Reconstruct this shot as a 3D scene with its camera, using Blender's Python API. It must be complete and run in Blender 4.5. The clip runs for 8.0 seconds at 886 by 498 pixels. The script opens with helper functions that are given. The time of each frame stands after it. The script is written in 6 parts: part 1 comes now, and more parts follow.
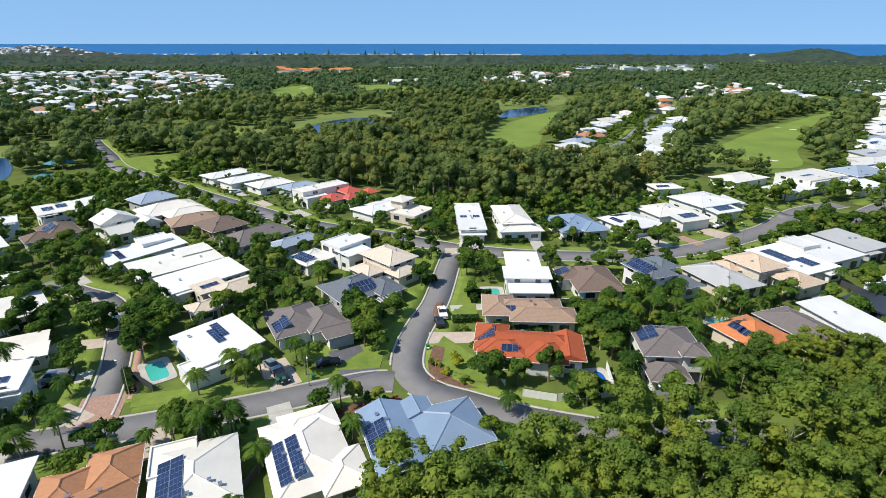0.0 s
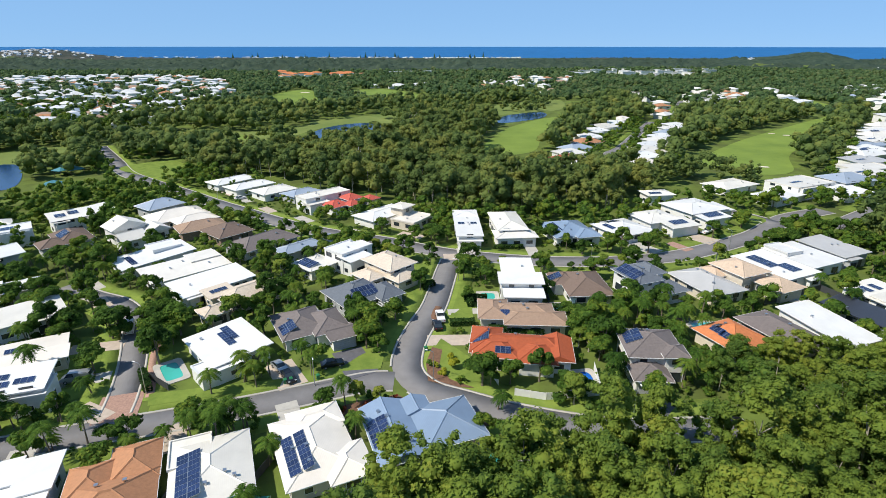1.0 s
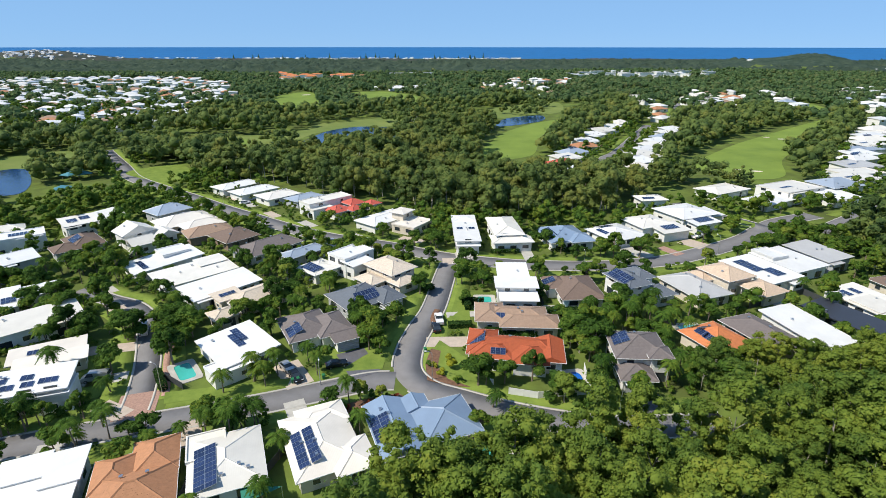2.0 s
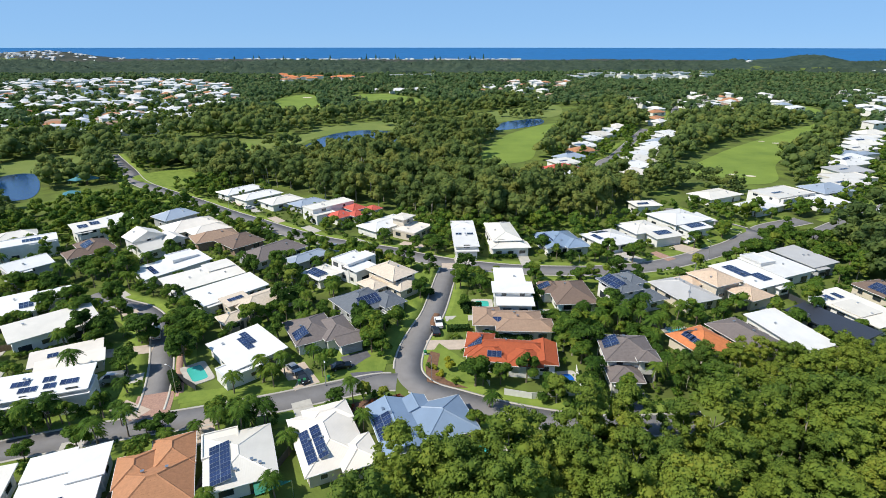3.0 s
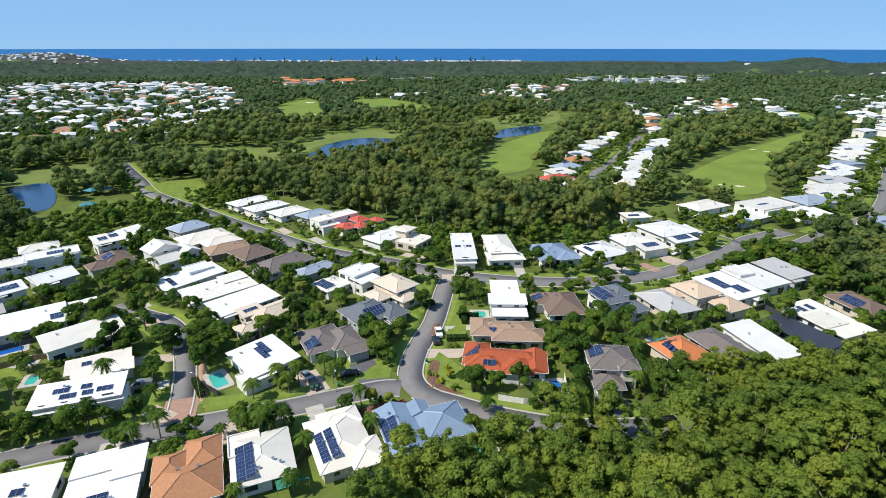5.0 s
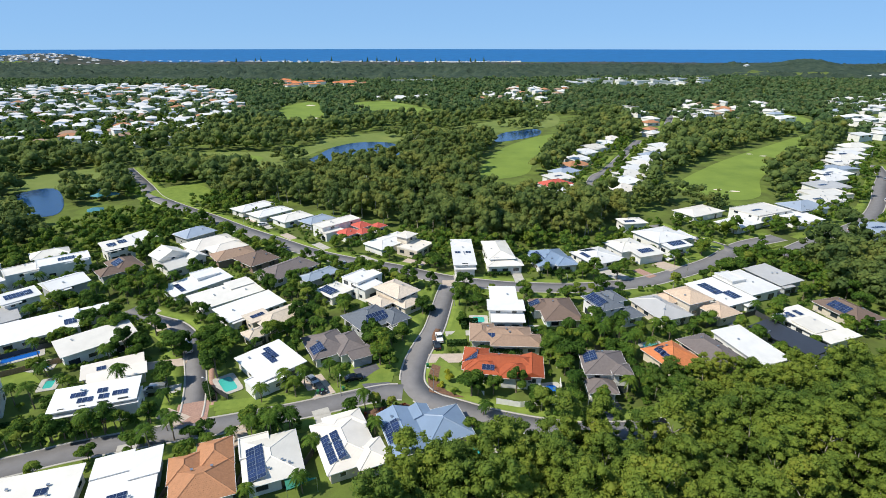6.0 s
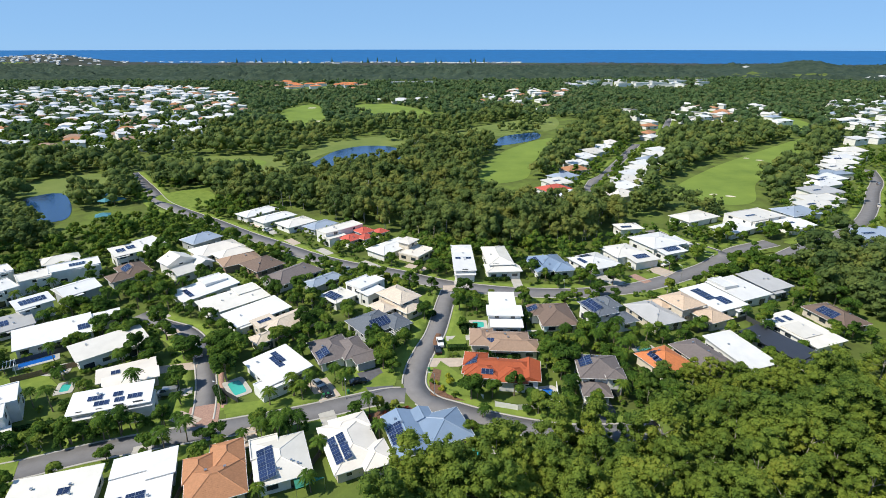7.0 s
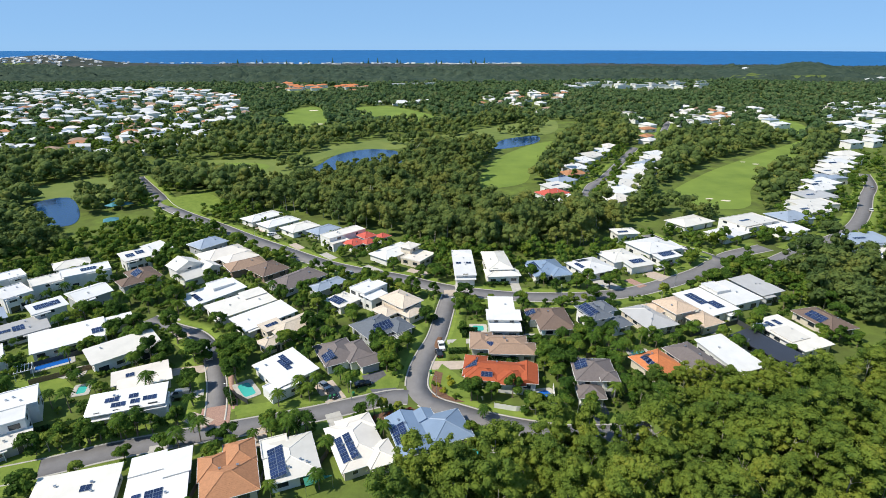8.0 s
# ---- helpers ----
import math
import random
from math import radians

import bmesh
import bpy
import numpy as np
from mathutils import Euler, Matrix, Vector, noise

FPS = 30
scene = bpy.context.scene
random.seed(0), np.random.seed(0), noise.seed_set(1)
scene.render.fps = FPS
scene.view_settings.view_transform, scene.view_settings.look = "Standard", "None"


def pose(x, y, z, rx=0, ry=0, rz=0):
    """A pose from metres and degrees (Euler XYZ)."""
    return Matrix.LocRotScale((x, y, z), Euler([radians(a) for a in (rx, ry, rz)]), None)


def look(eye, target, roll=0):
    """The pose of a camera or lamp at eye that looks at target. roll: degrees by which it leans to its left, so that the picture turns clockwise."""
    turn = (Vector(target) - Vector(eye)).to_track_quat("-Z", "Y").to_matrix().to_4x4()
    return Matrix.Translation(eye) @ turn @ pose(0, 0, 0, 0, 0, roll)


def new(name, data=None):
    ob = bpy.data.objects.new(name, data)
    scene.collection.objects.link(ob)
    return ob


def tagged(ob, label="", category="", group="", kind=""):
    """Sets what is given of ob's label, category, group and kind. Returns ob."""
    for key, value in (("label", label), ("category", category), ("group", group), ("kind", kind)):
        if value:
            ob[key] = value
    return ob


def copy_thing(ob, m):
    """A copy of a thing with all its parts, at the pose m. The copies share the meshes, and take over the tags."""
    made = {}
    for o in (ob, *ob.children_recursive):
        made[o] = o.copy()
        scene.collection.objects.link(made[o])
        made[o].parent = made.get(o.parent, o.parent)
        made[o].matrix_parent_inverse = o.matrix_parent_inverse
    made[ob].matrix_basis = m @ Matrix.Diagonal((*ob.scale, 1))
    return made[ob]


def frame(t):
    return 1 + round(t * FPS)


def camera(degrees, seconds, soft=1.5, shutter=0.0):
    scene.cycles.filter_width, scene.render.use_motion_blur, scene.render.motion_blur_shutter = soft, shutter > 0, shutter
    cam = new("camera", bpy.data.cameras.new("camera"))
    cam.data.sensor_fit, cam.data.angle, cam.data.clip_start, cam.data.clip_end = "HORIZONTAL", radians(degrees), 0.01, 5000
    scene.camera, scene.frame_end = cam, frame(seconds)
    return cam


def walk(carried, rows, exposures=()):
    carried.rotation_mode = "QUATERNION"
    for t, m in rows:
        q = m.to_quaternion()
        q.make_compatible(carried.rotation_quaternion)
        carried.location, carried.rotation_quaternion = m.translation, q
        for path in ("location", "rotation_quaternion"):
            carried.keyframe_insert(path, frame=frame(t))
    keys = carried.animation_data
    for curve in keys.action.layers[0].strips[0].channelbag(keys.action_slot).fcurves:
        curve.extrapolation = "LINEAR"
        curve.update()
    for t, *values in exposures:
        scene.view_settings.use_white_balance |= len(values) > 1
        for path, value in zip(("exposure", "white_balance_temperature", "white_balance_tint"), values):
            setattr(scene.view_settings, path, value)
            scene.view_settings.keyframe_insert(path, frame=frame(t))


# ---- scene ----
cam = camera(79.1, 8.0, soft=0.35)
PATH = [
    (0, 0.265, -0.280, 55.863, 0.429, -20.990, -0.027),
    (0.5, 0.590, -3.016, 57.467, 0.440, -20.768, -0.027),
    (1, 0.864, -5.715, 59.129, 0.451, -20.768, -0.027),
    (1.5, 1.093, -8.356, 60.848, 0.463, -20.768, -0.027),
    (3, 1.558, -15.813, 66.311, 0.497, -20.768, -0.027),
    (3.5, 1.651, -18.126, 68.221, 0.508, -20.768, -0.027),
    (4, 1.719, -20.359, 70.167, 0.519, -20.768, -0.027),
    (4.5, 1.761, -22.522, 72.143, 0.530, -20.768, -0.027),
    (6, 1.746, -28.772, 78.175, 0.564, -20.768, -0.027),
    (6.5, 1.692, -30.864, 80.194, 0.576, -20.768, -0.027),
    (7, 1.610, -33.015, 82.201, 0.587, -20.768, -0.027),
    (7.5, 1.499, -35.268, 84.186, 0.598, -20.768, -0.027),
    (8, 1.355, -37.668, 86.139, 0.609, -20.768, -0.027),]
walk(cam, [(t, pose(x, y, z, 90 + pitch, roll, yaw)) for t, x, y, z, yaw, pitch, roll in PATH])

# ---- light: high sun from the left and behind, clear sky ----
SUN_AZ, SUN_EL = radians(-112), radians(50)      # azimuth from +y, clockwise
world = bpy.data.worlds.new("sky")
scene.world = world
world.use_nodes = True
wn = world.node_tree
sky = wn.nodes.new("ShaderNodeTexSky")
sky.sky_type, sky.sun_disc = "NISHITA", False
sky.sun_elevation, sky.sun_rotation = SUN_EL, SUN_AZ
sky.air_density, sky.dust_density, sky.ozone_density = 0.45, 0.0, 4.0
tint = wn.nodes.new("ShaderNodeMix")
tint.data_type, tint.blend_type = "RGBA", "MULTIPLY"
tint.inputs["Factor"].default_value = 1.0
tint.inputs["B"].default_value = (0.6, 0.7, 0.95, 1)
wn.links.new(sky.outputs[0], tint.inputs["A"])
haze = wn.nodes.new("ShaderNodeMix")
haze.data_type = "RGBA"
up = wn.nodes.new("ShaderNodeTexCoord")
split = wn.nodes.new("ShaderNodeSeparateXYZ")
fade = wn.nodes.new("ShaderNodeMapRange")               # the haze lies low, the zenith is deeper
fade.inputs[1].default_value, fade.inputs[2].default_value = 0.05, 0.6
fade.inputs[3].default_value, fade.inputs[4].default_value = 0.85, 0.4
wn.links.new(up.outputs["Generated"], split.inputs[0])
wn.links.new(split.outputs["Z"], fade.inputs[0])
wn.links.new(fade.outputs[0], haze.inputs["Factor"])
haze.inputs["B"].default_value = (1.9, 3.55, 5.7, 1)      # even light blue of a hazy coastal sky
wn.links.new(tint.outputs["Result"], haze.inputs["A"])
wn.links.new(haze.outputs["Result"], wn.nodes["Background"].inputs[0])
wn.nodes["Background"].inputs[1].default_value = 0.14
sun = new("sun", bpy.data.lights.new("sun", "SUN"))
sun.data.energy, sun.data.angle, sun.data.color = 5.0, radians(0.53), (1.0, 0.935, 0.81)
sun_from = Vector((math.sin(SUN_AZ) * math.cos(SUN_EL), math.cos(SUN_AZ) * math.cos(SUN_EL), math.sin(SUN_EL)))
sun.matrix_world = look(sun_from * 100, (0, 0, 0))
scene.view_settings.exposure = 0.11


# ---- materials ----
def mat(name, col, rough=0.7, metal=0.0, var=0.15, scale=1.0, detail=8.0, bump=0.0, bscale=20.0, spec=0.5, rnd=0.0, col2=None, coords="Object"):
    """Principled surface with large stains and fine grain; rnd: change from object to object."""
    m = bpy.data.materials.new(name)
    m.use_nodes = True
    nt = m.node_tree
    N, L = nt.nodes, nt.links
    b = N["Principled BSDF"]
    b.inputs["Roughness"].default_value, b.inputs["Metallic"].default_value = rough, metal
    b.inputs["Specular IOR Level"].default_value = spec
    tc = N.new("ShaderNodeTexCoord")
    n1 = N.new("ShaderNodeTexNoise")
    n1.inputs["Scale"].default_value, n1.inputs["Detail"].default_value = scale, detail
    n1.inputs["Roughness"].default_value = 0.65
    L.new(tc.outputs[coords], n1.inputs["Vector"])
    ramp = N.new("ShaderNodeValToRGB")
    c2 = col2 or [c * (1 - var) for c in col]
    c1 = col if col2 else [min(1, c * (1 + var)) for c in col]
    ramp.color_ramp.elements[0].position, ramp.color_ramp.elements[1].position = 0.32, 0.68
    ramp.color_ramp.elements[0].color, ramp.color_ramp.elements[1].color = (*c2, 1), (*c1, 1)
    L.new(n1.outputs["Fac"], ramp.inputs[0])
    out = ramp.outputs[0]
    if rnd:
        oi = N.new("ShaderNodeObjectInfo")
        hs = N.new("ShaderNodeHueSaturation")
        mr = N.new("ShaderNodeMapRange")
        mr.inputs[3].default_value, mr.inputs[4].default_value = 1 - rnd, 1 + rnd
        L.new(oi.outputs["Random"], mr.inputs[0])
        L.new(mr.outputs[0], hs.inputs["Value"])
        L.new(out, hs.inputs["Color"])
        out = hs.outputs[0]
    L.new(out, b.inputs["Base Color"])
    if bump:
        n2 = N.new("ShaderNodeTexNoise")
        n2.inputs["Scale"].default_value, n2.inputs["Detail"].default_value = bscale, 4
        L.new(tc.outputs[coords], n2.inputs["Vector"])
        bp = N.new("ShaderNodeBump")
        bp.inputs["Strength"].default_value, bp.inputs["Distance"].default_value = bump, 0.1
        L.new(n2.outputs["Fac"], bp.inputs["Height"])
        L.new(bp.outputs[0], b.inputs["Normal"])
    return m


def ribbed(m, axis, pitch, depth, sharp=False):
    """Adds ribs (metal sheet) or tile courses along a local axis as relief."""
    nt = m.node_tree
    N, L = nt.nodes, nt.links
    tc = N.new("ShaderNodeTexCoord")
    w = N.new("ShaderNodeTexWave")
    w.wave_type, w.bands_direction, w.wave_profile = "BANDS", axis, "SAW" if sharp else "SIN"
    w.inputs["Scale"].default_value = 0.314159 / pitch
    L.new(tc.outputs["Object"], w.inputs["Vector"])
    bp = N.new("ShaderNodeBump")
    bp.inputs["Strength"].default_value, bp.inputs["Distance"].default_value = 0.8, depth
    L.new(w.outputs["Fac"], bp.inputs["Height"])
    L.new(bp.outputs[0], N["Principled BSDF"].inputs["Normal"])
    return m


def leafy(name, dark, light, warm, rough=0.7, scale=0.11, spread=0.5):
    """Foliage: tone changes from crown to crown, from clump to clump and from tree to tree, and some light goes through."""
    m = bpy.data.materials.new(name)
    m.use_nodes = True
    nt = m.node_tree
    N, L = nt.nodes, nt.links
    b = N["Principled BSDF"]
    b.inputs["Roughness"].default_value = rough
    b.inputs["Specular IOR Level"].default_value = 0.12
    geo, oi = N.new("ShaderNodeNewGeometry"), N.new("ShaderNodeObjectInfo")

    def noise(freq, detail):
        n = N.new("ShaderNodeTexNoise")
        n.inputs["Scale"].default_value, n.inputs["Detail"].default_value = freq, detail
        L.new(geo.outputs["Position"], n.inputs["Vector"])
        return n.outputs["Fac"]

    def spanned(value, lo, hi, a, c):
        r = N.new("ShaderNodeMapRange")
        for k, x in enumerate((lo, hi, a, c)):
            r.inputs[1 + k].default_value = x
        L.new(value, r.inputs[0])
        return r.outputs[0]

    def plus(p, q):
        n = N.new("ShaderNodeMath")
        n.operation = "ADD"
        L.new(p, n.inputs[0])
        L.new(q, n.inputs[1])
        return n.outputs[0]

    crown = spanned(noise(scale, 1.5), 0.34, 0.66, 0.0, 1.0 - spread)
    clump = spanned(geo.outputs["Random Per Island"], 0, 1, 0.0, spread)
    tree = spanned(oi.outputs["Random"], 0, 1, -0.16, 0.16)
    ramp = N.new("ShaderNodeValToRGB")
    ramp.color_ramp.elements[0].position, ramp.color_ramp.elements[1].position = 0.05, 0.62
    ramp.color_ramp.elements[0].color, ramp.color_ramp.elements[1].color = (*dark, 1), (*light, 1)
    ramp.color_ramp.elements.new(0.95).color = (*warm, 1)
    L.new(plus(plus(crown, clump), tree), ramp.inputs[0])
    L.new(ramp.outputs[0], b.inputs["Base Color"])
    tl = N.new("ShaderNodeBsdfTranslucent")
    L.new(ramp.outputs[0], tl.inputs["Color"])
    ms = N.new("ShaderNodeMixShader")
    ms.inputs[0].default_value = 0.42
    L.new(b.outputs[0], ms.inputs[1])
    L.new(tl.outputs[0], ms.inputs[2])
    L.new(ms.outputs[0], N["Material Output"].inputs[0])
    return m


def metal_roof(name, col, rough=0.45):
    return ribbed(mat(name, col, rough, 0.0, 0.07, 0.25, rnd=0.08), "X", 0.25, 0.004)


def tile_roof(name, col):
    return ribbed(mat(name, col, 0.8, 0.0, 0.13, 1.6, rnd=0.06), "Y", 0.34, 0.05, True)


ROOF = {
    "white": metal_roof("white_sheet_metal", (0.7, 0.7, 0.69)),
    "warm": metal_roof("warm_white_sheet_metal", (0.68, 0.655, 0.6)),
    "cream": metal_roof("cream_sheet_metal", (0.74, 0.69, 0.62)),
    "beige": tile_roof("beige_tiles", (0.56, 0.43, 0.32)),
    "sand": tile_roof("sand_tiles", (0.62, 0.53, 0.43)),
    "terracotta": tile_roof("terracotta_tiles", (0.42, 0.2, 0.1)),
    "red": tile_roof("red_tiles", (0.38, 0.085, 0.03)),
    "brightred": tile_roof("bright_red_tiles", (0.52, 0.1, 0.07)),
    "orange": tile_roof("orange_tiles", (0.56, 0.19, 0.07)),
    "brown": tile_roof("brown_tiles", (0.17, 0.12, 0.095)),
    "tan": tile_roof("tan_tiles", (0.33, 0.225, 0.16)),
    "plum": tile_roof("plum_grey_tiles", (0.17, 0.145, 0.14)),
    "slate": tile_roof("slate_grey_tiles", (0.13, 0.15, 0.18)),
    "blue": metal_roof("blue_grey_sheet_metal", (0.2, 0.275, 0.39)),
    "steel": metal_roof("steel_blue_sheet_metal", (0.3, 0.36, 0.45)),
    "grey": metal_roof("grey_sheet_metal", (0.42, 0.42, 0.42)),
    "dark": metal_roof("charcoal_sheet_metal", (0.035, 0.04, 0.055)),
}
WALL = {
    "white": mat("white_render", (0.72, 0.72, 0.7), 0.85, var=0.08, scale=0.6, bump=0.1),
    "cream": mat("cream_render", (0.6, 0.54, 0.45), 0.85, var=0.1, scale=0.6, bump=0.1),
    "grey": mat("grey_render", (0.4, 0.42, 0.44), 0.85, var=0.1, scale=0.6, bump=0.1),
    "brown": mat("brown_brick", (0.26, 0.19, 0.15), 0.9, var=0.2, scale=3, bump=0.2),
}
trim_white = mat("white_trim", (0.75, 0.75, 0.74), 0.5, var=0.05)
trim_dark = mat("dark_trim", (0.06, 0.06, 0.065), 0.45, var=0.1)
glass = mat("window_glass", (0.03, 0.04, 0.05), 0.08, var=0.2, spec=0.8)
cells = mat("solar_cells", (0.02, 0.035, 0.095), 0.15, var=0.25, scale=3, rnd=0.3, spec=0.7)
alu = mat("aluminium", (0.55, 0.57, 0.6), 0.35, 0.9, var=0.05)
asphalt = mat("asphalt", (0.185, 0.18, 0.185), 0.9, var=0.1, scale=0.35, bump=0.2, bscale=30)
concrete = mat("concrete", (0.44, 0.42, 0.38), 0.85, var=0.14, scale=0.5, bump=0.1)
exposed = mat("pinkish_driveway_concrete", (0.47, 0.39, 0.32), 0.85, var=0.12, scale=0.7, bump=0.1)
pavers = mat("brick_red_pavers", (0.36, 0.22, 0.17), 0.9, var=0.25, scale=2.5, bump=0.2)
mulch = mat("bark_mulch", (0.16, 0.085, 0.05), 0.95, var=0.35, scale=1.5, bump=0.5, bscale=8)
sand = mat("bunker_sand", (0.66, 0.6, 0.48), 0.95, var=0.08, scale=0.2)
lawn_m = mat("lawn_grass", (0.21, 0.275, 0.055), 0.95, scale=0.25, col2=(0.12, 0.18, 0.035), bump=0.6, bscale=6, spec=0.1)
fairway_m = mat("fairway_grass", (0.2, 0.275, 0.055), 0.95, scale=0.035, col2=(0.135, 0.2, 0.042), bump=0.4, bscale=3, spec=0.1)
rough_m = mat("pale_rough_grass", (0.2, 0.24, 0.07), 0.95, scale=0.03, col2=(0.12, 0.17, 0.045), bump=0.5, bscale=2, spec=0.1)
bark = mat("bark", (0.2, 0.16, 0.12), 0.95, var=0.3, scale=2, bump=0.5)
gum_bark = mat("pale_gum_bark", (0.4, 0.36, 0.31), 0.9, var=0.3, scale=1.2, bump=0.3)
leaf = leafy("garden_leaves", (0.026, 0.064, 0.012), (0.1, 0.19, 0.028), (0.2, 0.26, 0.034), scale=0.16)
leaf_gum = leafy("gum_leaves", (0.085, 0.155, 0.032), (0.21, 0.285, 0.045), (0.3, 0.325, 0.052), scale=0.085, spread=0.35)
leaf_wood = leafy("woodland_leaves", (0.068, 0.118, 0.038), (0.165, 0.228, 0.062), (0.24, 0.262, 0.065), scale=0.07, spread=0.35)
leaf_palm = leafy("palm_leaves", (0.02, 0.06, 0.01), (0.1, 0.19, 0.026), (0.18, 0.23, 0.03))
leaf_hedge = leafy("hedge_leaves", (0.012, 0.035, 0.008), (0.05, 0.11, 0.025), (0.06, 0.1, 0.022))
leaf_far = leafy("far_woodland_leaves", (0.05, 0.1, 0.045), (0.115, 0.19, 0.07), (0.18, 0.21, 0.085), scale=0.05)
flower = leafy("yellow_green_leaves", (0.16, 0.2, 0.02), (0.36, 0.38, 0.04), (0.45, 0.42, 0.03))


def water_mat(name, col, rough, scale, strength, spec=0.5):
    m = mat(name, col, rough, var=0.15, scale=0.02, spec=spec)
    nt = m.node_tree
    N, L = nt.nodes, nt.links
    tc, nz, bp = N.new("ShaderNodeTexCoord"), N.new("ShaderNodeTexNoise"), N.new("ShaderNodeBump")
    nz.inputs["Scale"].default_value, nz.inputs["Detail"].default_value = scale, 5
    L.new(tc.outputs["Object"], nz.inputs["Vector"])
    bp.inputs["Strength"].default_value, bp.inputs["Distance"].default_value = strength, 0.3
    L.new(nz.outputs["Fac"], bp.inputs["Height"])
    L.new(bp.outputs[0], N["Principled BSDF"].inputs["Normal"])
    return m


sea_m = water_mat("sea_water", (0.012, 0.12, 0.32), 0.55, 0.06, 0.5, 0.15)
lake_m = water_mat("lake_water", (0.01, 0.045, 0.13), 0.12, 0.8, 0.25)
pool_m = {"aqua": water_mat("aqua_pool_water", (0.1, 0.5, 0.52), 0.08, 3, 0.15), "blue": water_mat("deep_blue_pool_water", (0.015, 0.12, 0.45), 0.08, 3, 0.15),
          "teal": water_mat("teal_pool_water", (0.06, 0.42, 0.36), 0.08, 3, 0.15)}


# ---- mesh helpers ----
def link(name, me, m, parent=None, label=""):
    ob = new(name, me)
    if m and not me.materials:
        me.materials.append(m)
    if parent:
        ob.parent = parent
    if label:
        ob["label"] = label
    return ob


def raw(name, verts, faces):
    me = bpy.data.meshes.new(name)
    me.from_pydata([tuple(v) for v in verts], [], [tuple(f) for f in faces])
    me.update()
    return me


def arrays(name, v, f):
    """A mesh from numpy arrays of vertices and equal-sided faces."""
    me = bpy.data.meshes.new(name)
    n, k = f.shape
    me.vertices.add(len(v))
    me.vertices.foreach_set("co", np.ascontiguousarray(v, dtype=np.float32).ravel())
    me.loops.add(n * k)
    me.loops.foreach_set("vertex_index", np.ascontiguousarray(f, dtype=np.int32).ravel())
    me.polygons.add(n)
    me.polygons.foreach_set("loop_start", np.arange(0, n * k, k, dtype=np.int32))
    me.update(calc_edges=True)
    me.validate()
    return me


def box_vf(cx, cy, z0, sx, sy, sz, base=0):
    x, y = sx / 2, sy / 2
    v = [(cx + a * x, cy + b * y, z0 + c * sz) for c in (0, 1) for a, b in ((-1, -1), (1, -1), (1, 1), (-1, 1))]
    f = [(3, 2, 1, 0), (4, 5, 6, 7), (0, 1, 5, 4), (1, 2, 6, 5), (2, 3, 7, 6), (3, 0, 4, 7)]
    return v, [tuple(i + base for i in q) for q in f]


def boxes(name, specs):
    v, f = [], []
    for s in specs:
        a, b = box_vf(*s, base=len(v))
        v += a
        f += b
    return raw(name, v, f)


def empty(name, m):
    ob = new(name)
    ob.empty_display_size = 0.5
    ob.matrix_basis = m
    return ob


def tube(path, radii, sides=6):
    """Vertices and faces of a tapered tube along points."""
    v, f = [], []
    for i, (p, r) in enumerate(zip(path, radii)):
        d = (path[min(i + 1, len(path) - 1)] - path[max(i - 1, 0)]).normalized()
        a = d.orthogonal().normalized()
        b = d.cross(a)
        for k in range(sides):
            t = 2 * math.pi * k / sides
            v.append(p + r * (math.cos(t) * a + math.sin(t) * b))
    for i in range(len(path) - 1):
        for k in range(sides):
            k2 = (k + 1) % sides
            f.append((i * sides + k, i * sides + k2, (i + 1) * sides + k2, (i + 1) * sides + k))
    f.append(tuple(range((len(path) - 1) * sides, len(path) * sides)))
    return v, f


# ---- ground ----
def ground_z(x, y):
    """Height of the land: flat estate, low rise under the bush, coastal hills, shore."""
    g = lambda cx, cy, sx, sy, h: h * np.exp(-(((x - cx) / sx) ** 2 + ((y - cy) / sy) ** 2))
    z = g(95, 30, 45, 40, 5.0) + g(1075, 1640, 75, 120, 18) + g(1000, 1660, 160, 170, 24) + g(880, 1680, 120, 150, 8) + g(-1800, 2560, 240, 150, 36)
    z = z + g(-2080, 2560, 220, 170, 16) + g(500, 1150, 380, 160, 8) + g(130, 900, 150, 120, 7) + g(330, 1500, 500, 200, 8)
    r = np.hypot(x, y)
    return z - 6.0 * np.clip((r - 2950 - 0.25 * np.abs(x)) / 60, 0, 1)


def grow(lo, hi, first, rate):
    s, step = [0.0], first
    while s[-1] < hi:
        s.append(s[-1] + step)
        step *= rate
    n = [0.0]
    step = first
    while n[-1] > lo:
        n.append(n[-1] - step)
        step *= rate
    return np.array(sorted(set(n[1:] + s)))


gx, gy = grow(-4200, 4200, 9, 1.045), grow(-350, 4300, 9, 1.035)
GX, GY = np.meshgrid(gx, gy)
gv = np.stack([GX, GY, ground_z(GX, GY)], -1).reshape(-1, 3)
nx, ny = len(gx), len(gy)
ii = (np.arange(ny - 1)[:, None] * nx + np.arange(nx - 1)[None]).ravel()
ground_m = mat("grass_and_soil", (0.15, 0.21, 0.042), 0.95, scale=0.07, col2=(0.07, 0.085, 0.028), bump=0.5, bscale=2, spec=0.1)
ground = link("ground", arrays("ground", gv, np.stack([ii, ii + 1, ii + nx + 1, ii + nx], 1)), ground_m)
tagged(ground, "green grass and dark soil of the coastal plain", "ground", kind="structure")

